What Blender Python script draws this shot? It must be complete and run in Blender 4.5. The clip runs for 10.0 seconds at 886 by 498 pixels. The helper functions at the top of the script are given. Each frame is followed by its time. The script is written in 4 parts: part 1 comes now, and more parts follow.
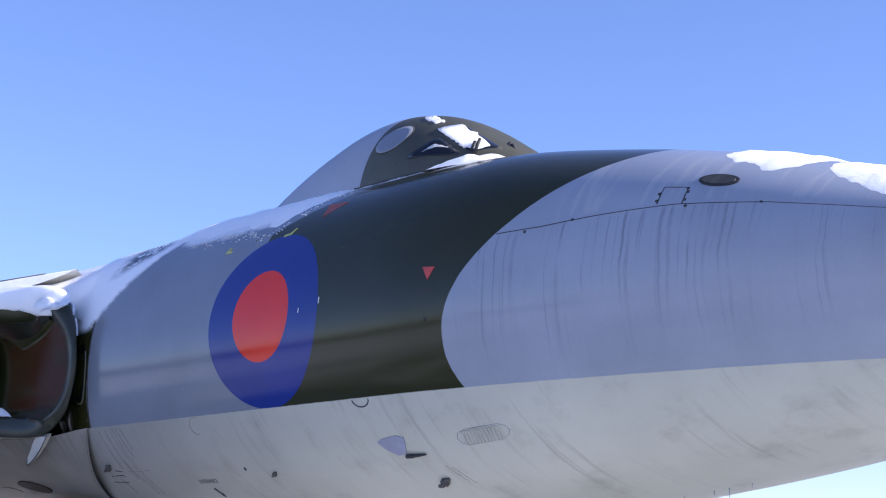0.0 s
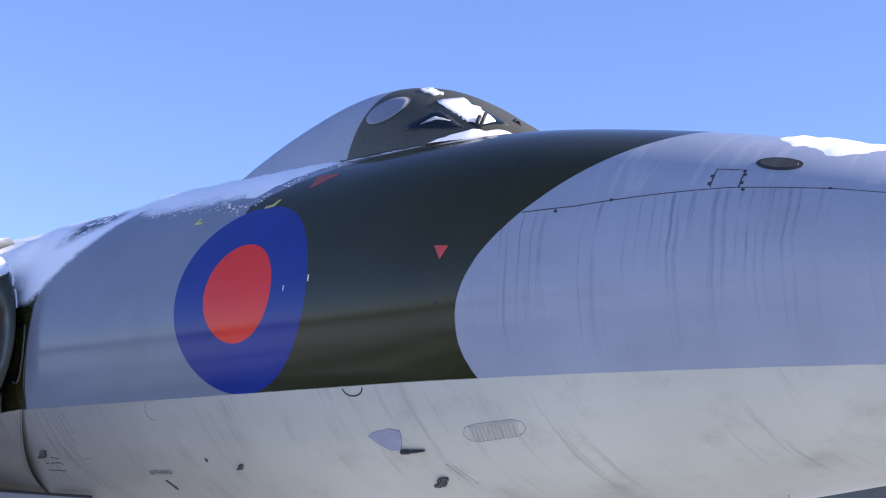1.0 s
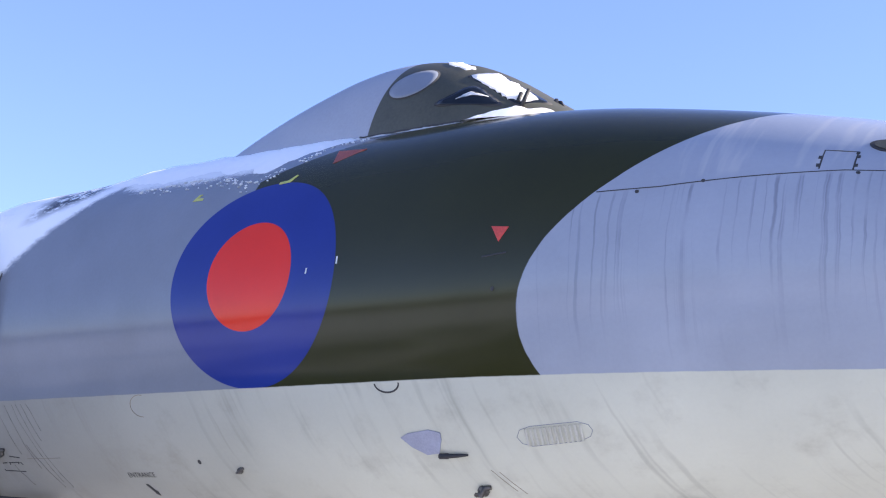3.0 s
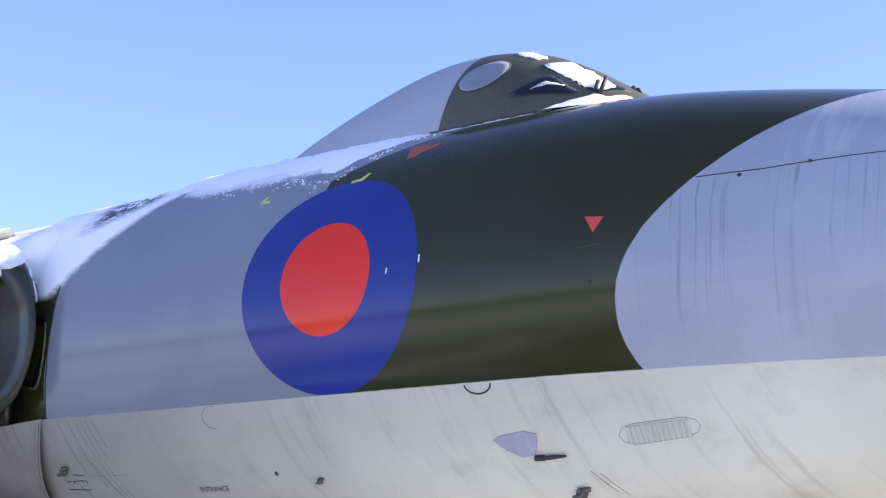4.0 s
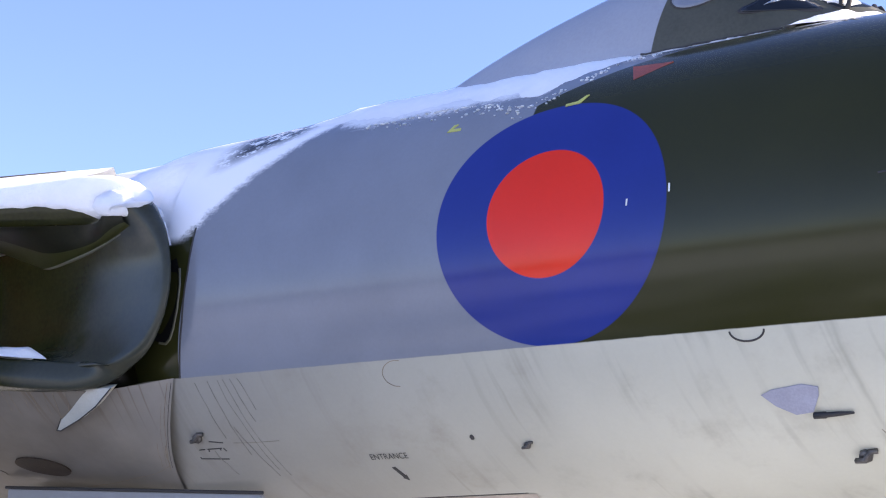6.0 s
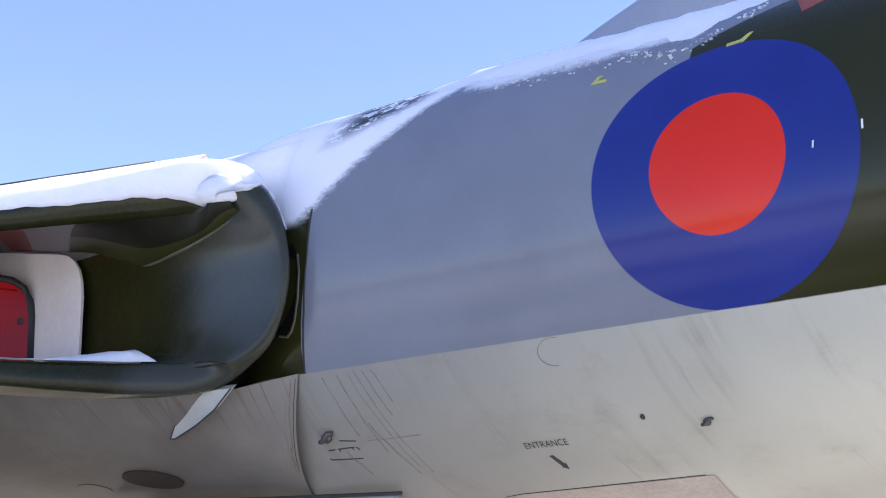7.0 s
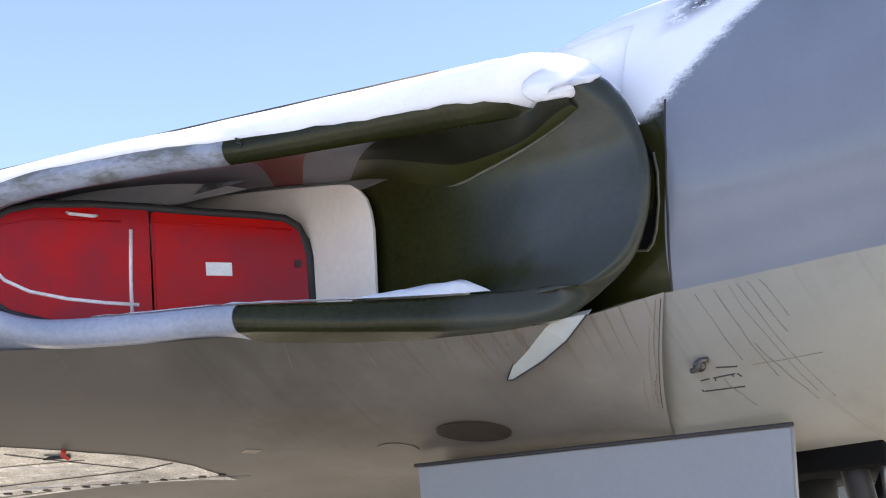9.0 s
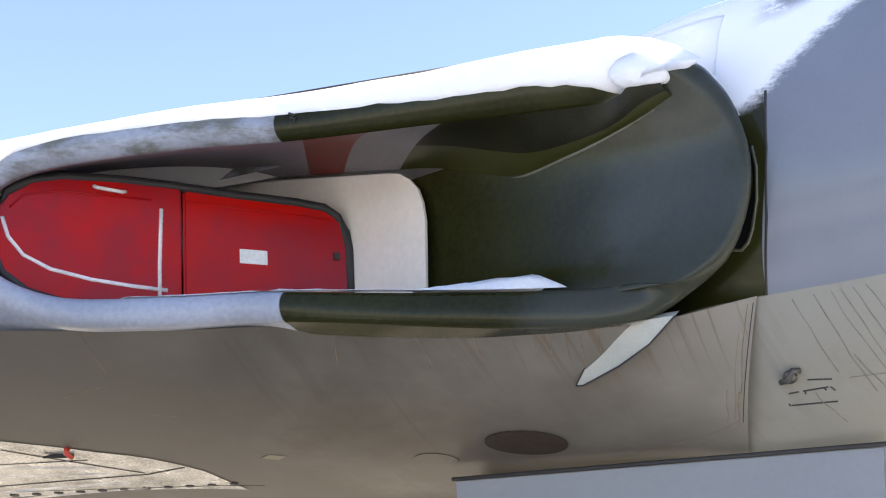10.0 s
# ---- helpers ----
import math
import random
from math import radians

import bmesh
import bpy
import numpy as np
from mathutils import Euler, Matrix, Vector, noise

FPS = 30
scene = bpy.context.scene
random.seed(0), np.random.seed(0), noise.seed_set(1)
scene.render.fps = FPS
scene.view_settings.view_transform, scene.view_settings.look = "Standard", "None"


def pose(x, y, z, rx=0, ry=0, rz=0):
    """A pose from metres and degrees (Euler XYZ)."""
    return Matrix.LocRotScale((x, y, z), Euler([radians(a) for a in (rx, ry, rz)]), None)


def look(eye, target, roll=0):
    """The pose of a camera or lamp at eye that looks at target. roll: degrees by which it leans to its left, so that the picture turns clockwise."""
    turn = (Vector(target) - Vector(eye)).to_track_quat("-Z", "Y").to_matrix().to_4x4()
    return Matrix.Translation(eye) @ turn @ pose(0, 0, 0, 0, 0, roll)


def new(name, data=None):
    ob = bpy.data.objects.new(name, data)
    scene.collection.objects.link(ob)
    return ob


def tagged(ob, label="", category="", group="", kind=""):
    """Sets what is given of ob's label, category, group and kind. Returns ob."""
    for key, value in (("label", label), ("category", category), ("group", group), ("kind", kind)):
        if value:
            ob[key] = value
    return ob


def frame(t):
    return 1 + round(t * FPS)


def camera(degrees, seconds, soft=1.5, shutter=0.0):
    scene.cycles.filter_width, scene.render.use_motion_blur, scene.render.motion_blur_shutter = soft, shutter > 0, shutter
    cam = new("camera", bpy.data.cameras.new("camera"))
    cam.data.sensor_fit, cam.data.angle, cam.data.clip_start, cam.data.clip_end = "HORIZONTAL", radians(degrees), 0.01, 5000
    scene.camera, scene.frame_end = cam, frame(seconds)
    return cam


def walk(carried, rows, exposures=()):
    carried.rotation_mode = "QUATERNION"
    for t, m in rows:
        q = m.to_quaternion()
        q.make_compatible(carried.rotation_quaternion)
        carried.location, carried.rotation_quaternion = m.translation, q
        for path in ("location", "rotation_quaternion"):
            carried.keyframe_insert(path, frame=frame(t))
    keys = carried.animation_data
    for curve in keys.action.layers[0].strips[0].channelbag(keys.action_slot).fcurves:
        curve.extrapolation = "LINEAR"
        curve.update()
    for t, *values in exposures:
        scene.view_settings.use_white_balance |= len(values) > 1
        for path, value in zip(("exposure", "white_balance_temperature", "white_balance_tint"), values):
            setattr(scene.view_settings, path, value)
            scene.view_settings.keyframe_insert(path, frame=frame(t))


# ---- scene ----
cam = camera(30.0, 10.0, soft=1.1)
PATH = [
    (0.0, 9.884, -8.604, 1.838, 101.25, -0.81, 48.3),
    (0.5, 9.193, -8.74, 1.841, 100.08, -0.63, 45.29),
    (1.0, 8.481, -8.649, 1.791, 101.79, -2.65, 42.85),
    (1.5, 7.86, -8.644, 1.676, 102.01, -0.97, 40.48),
    (2.0, 7.426, -8.587, 1.718, 103.59, -0.56, 40.14),
    (2.2, 7.267, -8.537, 1.671, 103.23, -1.53, 40.23),
    (3.5, 6.691, -8.586, 1.671, 103.27, -4.35, 36.81),
    (4.0, 6.294, -8.57, 1.636, 103.55, -1.96, 38.02),
    (4.5, 5.784, -8.549, 1.687, 103.47, -2.76, 38.33),
    (5.0, 5.243, -8.626, 1.606, 103.16, -0.46, 35.43),
    (5.2, 5.021, -8.668, 1.581, 103.01, -2.19, 34.91),
    (6.3, 3.744, -8.496, 1.494, 104.02, -0.88, 34.02),
    (6.5, 3.53, -8.418, 1.508, 103.69, 0.7, 34.56),
    (7.0, 2.987, -8.316, 1.514, 103.9, 1.4, 35.57),
    (7.5, 2.471, -8.211, 1.483, 103.93, 1.74, 38.26),
    (8.0, 1.955, -8.213, 1.43, 105.07, 2.53, 36.49),
    (8.5, 1.453, -8.178, 1.452, 103.91, 2.14, 37.3),
    (9.0, 0.902, -8.132, 1.542, 103.38, 4.69, 38.27),
    (9.5, 0.3, -8.166, 1.42, 104.72, 3.7, 35.65),
    (10.0, -0.173, -8.091, 1.44, 105.05, 2.86, 34.05),
]
walk(cam, [(t, pose(*row)) for t, *row in PATH],
     [(0.0, 1.0, 6600, 14), (2.2, 1.42, 7200, 13), (5.0, 1.68, 7700, 14), (7.5, 1.76, 8500, 11), (8.5, 1.88, 9200, 9), (10.0, 2.12, 10000, 6)])

# ---------------------------------------------------------------- world, sun
SUN_AZ, SUN_EL = radians(-53), radians(25)
world = bpy.data.worlds.new("sky")
scene.world = world
world.use_nodes = True
wn = world.node_tree
sky = wn.nodes.new("ShaderNodeTexSky")
sky.sky_type = "NISHITA"
sky.sun_disc = False
sky.sun_elevation, sky.sun_rotation = SUN_EL, -SUN_AZ
sky.air_density, sky.dust_density, sky.ozone_density = 1.0, 0.02, 3.5
wn.nodes["Background"].inputs["Strength"].default_value = 0.106
tone = wn.nodes.new("ShaderNodeMix")
tone.data_type, tone.blend_type = "RGBA", "MULTIPLY"
tone.inputs[0].default_value = 1.0
tone.inputs[7].default_value = (0.84, 0.86, 1.18, 1)
wn.links.new(sky.outputs["Color"], tone.inputs[6])
wn.links.new(tone.outputs[2], wn.nodes["Background"].inputs["Color"])
sun_dir = Vector((-math.sin(SUN_AZ) * math.cos(SUN_EL), math.cos(SUN_AZ) * math.cos(SUN_EL), math.sin(SUN_EL)))
sun = new("sun", bpy.data.lights.new("sun", "SUN"))
sun.data.energy, sun.data.angle, sun.data.color = 4.2, radians(0.5), (1.0, 0.96, 0.91)
sun.matrix_world = look(sun_dir * 50, (0, 0, 0))

# ---------------------------------------------------------------- node helper


class Nodes:
    """Short forms for building one node material."""

    def __init__(self, name):
        self.mat = bpy.data.materials.new(name)
        self.mat.use_nodes = True
        self.tree = self.mat.node_tree
        self.bsdf = self.tree.nodes["Principled BSDF"]

    def put(self, socket, value):
        if isinstance(value, bpy.types.NodeSocket):
            self.tree.links.new(value, socket)
        elif isinstance(value, (tuple, list)) and len(value) == 3 and socket.type == "RGBA":
            socket.default_value = (*value, 1)
        else:
            socket.default_value = value

    def set(self, name, value):
        self.put(self.bsdf.inputs[name], value)
        return self

    def math(self, op, a, b=0.0, c=0.0, clamp=False):
        n = self.tree.nodes.new("ShaderNodeMath")
        n.operation, n.use_clamp = op, clamp
        for s, v in zip(n.inputs, (a, b, c)):
            self.put(s, v)
        return n.outputs[0]

    def step(self, value, lo, hi):
        n = self.tree.nodes.new("ShaderNodeMapRange")
        n.interpolation_type = "SMOOTHSTEP"
        for s, v in zip(("Value", "From Min", "From Max"), (value, lo, hi)):
            self.put(n.inputs[s], v)
        return n.outputs[0]

    def mix(self, fac, a, b):
        n = self.tree.nodes.new("ShaderNodeMix")
        n.data_type = "RGBA"
        self.put(n.inputs[0], fac)
        self.put(n.inputs[6], a)
        self.put(n.inputs[7], b)
        return n.outputs[2]

    def coords(self, kind="Object"):
        return self.tree.nodes.new("ShaderNodeTexCoord").outputs[kind]

    def split(self, vec):
        n = self.tree.nodes.new("ShaderNodeSeparateXYZ")
        self.put(n.inputs[0], vec)
        return n.outputs

    def join(self, x, y, z=0.0):
        n = self.tree.nodes.new("ShaderNodeCombineXYZ")
        for s, v in zip(n.inputs, (x, y, z)):
            self.put(s, v)
        return n.outputs[0]

    def noise(self, vec, scale, detail=3.0, rough=0.5):
        n = self.tree.nodes.new("ShaderNodeTexNoise")
        self.put(n.inputs["Vector"], vec)
        n.inputs["Scale"].default_value, n.inputs["Detail"].default_value = scale, detail
        n.inputs["Roughness"].default_value = rough
        return n.outputs[0]

    def bump(self, height, strength, distance=0.01):
        n = self.tree.nodes.new("ShaderNodeBump")
        self.put(n.inputs["Height"], height)
        n.inputs["Strength"].default_value, n.inputs["Distance"].default_value = strength, distance
        self.put(self.bsdf.inputs["Normal"], n.outputs[0])
        return self


GREY = (0.308, 0.342, 0.408)
GREEN = (0.044, 0.046, 0.014)
WHITE = (0.455, 0.455, 0.40)
SNOW = (0.90, 0.91, 0.93)


def plain(name, colour, rough=0.5, metal=0.0, vary=0.15, scale=6.0, bumpy=0.02, spec=0.5):
    m = Nodes(name)
    at = m.coords()
    big, fine = m.noise(at, scale), m.noise(at, scale * 14, 4)
    f = m.math("ADD", m.math("MULTIPLY", big, 0.6), m.math("MULTIPLY", fine, 0.4))
    dark = tuple(v * (1 - vary) for v in colour)
    light = tuple(min(1, v * (1 + vary)) for v in colour)
    m.set("Base Color", m.mix(m.step(f, 0.3, 0.7), dark, light)).set("Metallic", metal)
    m.set("Roughness", m.math("ADD", m.math("MULTIPLY", m.math("SUBTRACT", big, 0.5), 0.2), rough))
    m.set("Specular IOR Level", spec)
    m.bump(fine, bumpy * 4, 0.004)
    return m.mat


def streaks(m, u, v, density, low, high, stretch=0.5):
    """Rain streaks that run down the skin: narrow across u, long along v."""
    wob = m.math("MULTIPLY", m.noise(m.join(m.math("MULTIPLY", u, 3.0), m.math("MULTIPLY", v, 2.5)), 1.0), 0.06)
    n = m.noise(m.join(m.math("MULTIPLY", m.math("ADD", u, wob), density), m.math("MULTIPLY", v, stretch), 3.7), 1.0, 2.0, 0.6)
    return m.step(n, low, high)


def paint_fuselage():
    m = Nodes("camouflage_paint")
    u, v, _ = m.split(m.coords("UV"))
    at = m.coords()
    _, _, z = m.split(at)
    edge = m.math("MULTIPLY", m.math("SUBTRACT", m.noise(at, 9.0), 0.5), 0.012)
    big, fine = m.noise(at, 1.3, 4), m.noise(at, 45.0, 3)
    mottle = m.math("SUBTRACT", m.math("ADD", m.math("MULTIPLY", big, 0.85), m.math("MULTIPLY", fine, 0.15)), 0.5)

    def shade(c, k):
        return m.mix(m.math("ADD", m.math("MULTIPLY", mottle, k), 0.5, clamp=True), tuple(x * 0.72 for x in c), tuple(x * 1.28 for x in c))

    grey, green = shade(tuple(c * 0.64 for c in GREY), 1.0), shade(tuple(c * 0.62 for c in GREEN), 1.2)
    lit_grey = shade(tuple(c * 0.96 for c in GREY), 1.0)
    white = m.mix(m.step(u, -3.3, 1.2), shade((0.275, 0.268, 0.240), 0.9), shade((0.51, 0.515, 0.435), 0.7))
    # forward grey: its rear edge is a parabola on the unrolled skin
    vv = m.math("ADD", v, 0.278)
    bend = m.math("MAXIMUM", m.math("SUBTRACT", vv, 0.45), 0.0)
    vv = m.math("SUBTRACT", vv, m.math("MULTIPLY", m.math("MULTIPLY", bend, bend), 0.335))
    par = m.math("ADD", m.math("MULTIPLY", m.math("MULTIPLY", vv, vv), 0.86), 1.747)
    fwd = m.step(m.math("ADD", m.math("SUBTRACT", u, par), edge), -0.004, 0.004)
    # rear grey
    line = m.math("MAXIMUM", m.math("ADD", m.math("MULTIPLY", m.math("SUBTRACT", v, 0.832), 1.6), -0.47), -0.47)
    line = m.math("ADD", line, m.math("MULTIPLY", m.step(v, -0.25, -0.5), 0.2))
    aft = m.step(m.math("ADD", m.math("SUBTRACT", line, u), edge), -0.006, 0.006)
    # dark panel behind the skin joint at the intake
    joint = m.math("ADD", m.math("MULTIPLY", m.step(v, 0.15, -0.66), -0.12), -2.79)
    rear = m.step(m.math("SUBTRACT", joint, u), -0.002, 0.002)
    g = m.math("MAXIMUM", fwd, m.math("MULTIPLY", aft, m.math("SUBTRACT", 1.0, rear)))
    col = m.mix(g, green, m.mix(fwd, grey, lit_grey))
    # roundel
    def disc(cu, cv, r):
        a, b = m.math("SUBTRACT", u, cu), m.math("SUBTRACT", v, cv)
        d = m.math("SQRT", m.math("ADD", m.math("MULTIPLY", a, a), m.math("MULTIPLY", b, b)))
        return m.step(m.math("SUBTRACT", r, d), -0.004, 0.004)
    col = m.mix(disc(-0.258, 0.089, 0.697), col, shade((0.012, 0.031, 0.21), 0.8))
    col = m.mix(disc(-0.275, 0.108, 0.356), col, shade((0.78, 0.030, 0.012), 0.5))
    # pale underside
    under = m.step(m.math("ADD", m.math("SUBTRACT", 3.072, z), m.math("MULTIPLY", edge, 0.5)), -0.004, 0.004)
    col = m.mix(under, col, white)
    # streaks: below the forward seam, and on the pale underside
    sv = m.math("SUBTRACT", v, m.math("ADD", m.math("MULTIPLY", m.math("MINIMUM", u, 4.0), 0.135), 0.145))
    s1 = m.math("MULTIPLY", streaks(m, u, v, 27.0, 0.55, 0.68, 0.26), m.math("MULTIPLY", fwd, m.step(sv, 0.01, -0.05)))
    s1 = m.math("MULTIPLY", s1, m.step(m.noise(m.join(u, v), 1.6), 0.33, 0.6))
    s1 = m.math("MULTIPLY", s1, m.step(v, -0.75, 0.2))
    s1b = m.math("MULTIPLY", streaks(m, u, v, 11.0, 0.55, 0.7, 0.8), m.math("MULTIPLY", fwd, m.step(sv, 0.0, 0.08)))
    s2 = m.math("MULTIPLY", streaks(m, m.math("ADD", u, m.math("MULTIPLY", v, 0.25)), v, 13.0, 0.54, 0.75, 0.6), m.math("MULTIPLY", under, m.step(m.noise(m.join(u, v), 1.1), 0.4, 0.62)))
    col = m.mix(m.math("MULTIPLY", s1, 0.46), col, (0.085, 0.095, 0.14))
    col = m.mix(m.math("MULTIPLY", s1b, 0.45), col, (0.45, 0.45, 0.47))
    col = m.mix(m.math("MULTIPLY", s2, 0.32), col, (0.15, 0.135, 0.11))
    grime = m.math("MULTIPLY", under, m.step(m.noise(m.join(m.math("MULTIPLY", u, 1.0), v), 2.3, 5, 0.65), 0.5, 0.8))
    col = m.mix(m.math("MULTIPLY", grime, 0.40), col, (0.20, 0.175, 0.135))
    # wind-blown snow lying on the shoulder
    rag = m.math("MULTIPLY", m.math("SUBTRACT", m.noise(m.join(u, m.math("MULTIPLY", v, 2.0)), 5.0, 6, 0.7), 0.5), 0.30)
    rag2 = m.math("MULTIPLY", m.math("SUBTRACT", m.noise(m.join(u, m.math("MULTIPLY", v, 1.5), 5.0), 38.0, 4, 0.7), 0.5), 0.22)
    rag = m.math("ADD", rag, rag2)
    rag = m.math("MULTIPLY", rag, 0.6)
    level = m.math("ADD", m.math("MULTIPLY", m.step(u, -1.75, -2.1), 0.14), m.math("ADD", m.math("MULTIPLY", m.step(u, -0.48, -0.2), 0.60), 0.93))
    shoulder = m.step(m.math("ADD", m.math("SUBTRACT", v, level), rag), -0.02, 0.11)
    shoulder = m.math("MULTIPLY", shoulder, m.step(u, 0.15, -0.1))
    fil = m.math("SUBTRACT", m.math("ADD", m.math("MULTIPLY", m.math("SUBTRACT", v, 0.27), 1.08), -2.83), u)
    fillet = m.math("MULTIPLY", m.step(m.math("ADD", fil, rag), -0.04, 0.09), m.step(v, 0.22, 0.30))
    dust = m.math("MAXIMUM", m.math("MULTIPLY", shoulder, 0.85), fillet)
    # scuffed, wet patch in it
    bare = m.step(m.noise(m.join(m.math("ADD", u, m.math("MULTIPLY", v, -0.6)), m.math("MULTIPLY", v, 1.6), 1.3), 11.0, 6, 0.78), 0.42, 0.50)
    low = m.math("ADD", m.math("MULTIPLY", m.math("ADD", u, 2.75), 0.45), 0.74)
    bare = m.math("MULTIPLY", bare, m.math("MULTIPLY", m.step(m.math("SUBTRACT", v, low), -0.04, 0.14), m.math("MULTIPLY", m.step(u, -2.12, -2.35), m.step(u, -2.92, -2.62))))
    col = m.mix(bare, col, (0.05, 0.05, 0.055))
    dust = m.math("MULTIPLY", dust, m.math("SUBTRACT", 1.0, bare))
    col = m.mix(dust, col, SNOW)
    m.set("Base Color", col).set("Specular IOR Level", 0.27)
    rough = m.math("ADD", m.math("MULTIPLY", m.noise(at, 3.0, 4), 0.08), 0.11)
    m.set("Roughness", m.math("ADD", rough, m.math("ADD", m.math("MULTIPLY", dust, 0.5), m.math("MULTIPLY", under, 0.22))))
    m.bump(m.math("ADD", m.math("MULTIPLY", big, 0.4), m.math("ADD", m.math("MULTIPLY", fine, 0.002), m.math("MULTIPLY", dust, 0.8))), 0.10, 0.02)
    return m.mat


def paint_canopy():
    m = Nodes("canopy_paint")
    at = m.coords()
    x, _, z = m.split(at)
    lim = m.math("ADD", m.math("MULTIPLY", m.math("SUBTRACT", z, 4.96), 0.15), -0.02)
    big, fine = m.noise(at, 2.0, 4), m.noise(at, 50.0, 3)
    front = m.step(m.math("SUBTRACT", x, lim), -0.004, 0.004)
    k = m.step(m.math("ADD", m.math("MULTIPLY", big, 0.6), m.math("MULTIPLY", fine, 0.4)), 0.3, 0.7)
    col = m.mix(front, m.mix(k, (0.27, 0.295, 0.35), (0.325, 0.35, 0.405)), m.mix(k, (0.045, 0.045, 0.028), (0.075, 0.073, 0.05)))
    m.set("Base Color", col).set("Roughness", 0.5)
    m.bump(fine, 0.05, 0.004)
    return m.mat


def paint_intake():
    m = Nodes("intake_paint")
    at = m.coords()
    x, y, z = m.split(at)
    kind, _, _ = m.split(m.coords("UV"))
    big, fine = m.noise(at, 1.6, 4), m.noise(at, 40.0, 3)
    k = m.step(m.math("ADD", m.math("MULTIPLY", big, 0.6), m.math("MULTIPLY", fine, 0.4)), 0.3, 0.7)
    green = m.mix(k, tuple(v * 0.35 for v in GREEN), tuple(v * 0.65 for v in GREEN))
    grey = m.mix(k, tuple(v * 0.85 for v in GREY), tuple(v * 1.15 for v in GREY))
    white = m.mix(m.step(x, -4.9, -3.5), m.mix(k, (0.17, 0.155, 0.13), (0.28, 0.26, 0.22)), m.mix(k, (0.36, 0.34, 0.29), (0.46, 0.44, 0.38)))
    wob = m.math("MULTIPLY", m.math("SUBTRACT", m.noise(at, 3.0), 0.5), 0.01)
    out = m.step(m.math("ADD", m.math("SUBTRACT", -4.965, x), wob), -0.004, 0.004)
    col = m.mix(out, green, grey)
    # blue-grey sheen painted on the inner wall near the splitter, as a reflection
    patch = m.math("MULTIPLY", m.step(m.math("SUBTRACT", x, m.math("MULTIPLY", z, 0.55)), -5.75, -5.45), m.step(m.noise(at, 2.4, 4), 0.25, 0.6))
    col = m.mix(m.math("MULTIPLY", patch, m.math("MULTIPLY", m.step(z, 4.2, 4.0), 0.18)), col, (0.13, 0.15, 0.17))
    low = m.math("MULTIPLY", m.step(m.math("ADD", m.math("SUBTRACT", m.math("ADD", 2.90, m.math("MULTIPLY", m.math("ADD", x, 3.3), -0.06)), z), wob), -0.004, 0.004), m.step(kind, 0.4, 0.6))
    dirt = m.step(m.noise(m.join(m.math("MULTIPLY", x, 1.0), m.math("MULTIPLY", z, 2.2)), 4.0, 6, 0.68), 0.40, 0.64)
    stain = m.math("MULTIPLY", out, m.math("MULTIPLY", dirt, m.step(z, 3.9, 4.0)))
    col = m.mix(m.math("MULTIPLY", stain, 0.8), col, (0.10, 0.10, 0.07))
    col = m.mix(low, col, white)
    m.set("Base Color", col).set("Specular IOR Level", m.math("ADD", m.math("MULTIPLY", m.math("MAXIMUM", kind, m.step(x, -4.2, -3.4)), 0.18), 0.07))
    m.set("Roughness", m.math("ADD", m.math("MULTIPLY", big, 0.12), 0.14))
    m.bump(m.math("ADD", m.math("MULTIPLY", big, 0.5), m.math("MULTIPLY", fine, 0.06)), 0.12, 0.02)
    return m.mat


def paint_under():
    m = Nodes("underside_paint")
    at = m.coords()
    x, y, z = m.split(at)
    big, fine = m.noise(at, 1.1, 5, 0.6), m.noise(at, 35.0, 3)
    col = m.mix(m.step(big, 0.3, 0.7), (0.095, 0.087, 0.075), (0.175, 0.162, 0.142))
    s = streaks(m, m.math("ADD", x, m.math("MULTIPLY", y, 0.15)), m.math("ADD", z, y), 15.0, 0.52, 0.72, 0.6)
    s = m.math("MULTIPLY", s, m.step(m.noise(at, 0.9), 0.42, 0.6))
    col = m.mix(m.math("MULTIPLY", s, 0.35), col, (0.075, 0.066, 0.055))
    oil_shade = m.math("MULTIPLY", m.step(m.noise(m.join(m.math("MULTIPLY", x, 0.7), y), 1.4, 5, 0.7), 0.36, 0.62), m.step(z, 2.98, 2.70))
    oil_shade = m.math("MULTIPLY", oil_shade, m.math("ADD", m.math("MULTIPLY", m.step(x, -4.3, -5.5), 0.75), 0.25))
    col = m.mix(m.math("MULTIPLY", oil_shade, 0.8), col, (0.078, 0.056, 0.038))
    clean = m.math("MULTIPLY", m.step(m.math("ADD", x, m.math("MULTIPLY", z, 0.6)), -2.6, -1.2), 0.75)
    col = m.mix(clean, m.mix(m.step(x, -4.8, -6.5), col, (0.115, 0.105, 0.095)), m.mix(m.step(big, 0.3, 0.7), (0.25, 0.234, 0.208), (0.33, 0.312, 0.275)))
    drip = m.math("MULTIPLY", streaks(m, x, m.math("ADD", z, y), 30.0, 0.54, 0.66, 0.35), m.math("MULTIPLY", m.step(z, 2.70, 3.0), m.step(x, -4.6, -4.1)))
    col = m.mix(m.math("MULTIPLY", drip, 0.6), col, (0.13, 0.10, 0.07))
    m.set("Base Color", col).set("Specular IOR Level", 0.3)
    m.set("Roughness", m.math("ADD", m.math("MULTIPLY", big, 0.16), m.math("ADD", m.math("MULTIPLY", m.step(z, 2.58, 2.68), 0.08), 0.34)))
    m.bump(m.math("ADD", m.math("MULTIPLY", big, 0.6), m.math("MULTIPLY", fine, 0.05)), 0.15, 0.02)
    return m.mat


def snow_material(name="snow_cover", scale=12.0):
    m = Nodes(name)
    at = m.coords()
    a, b = m.noise(at, scale, 5, 0.6), m.noise(at, scale * 12, 2)
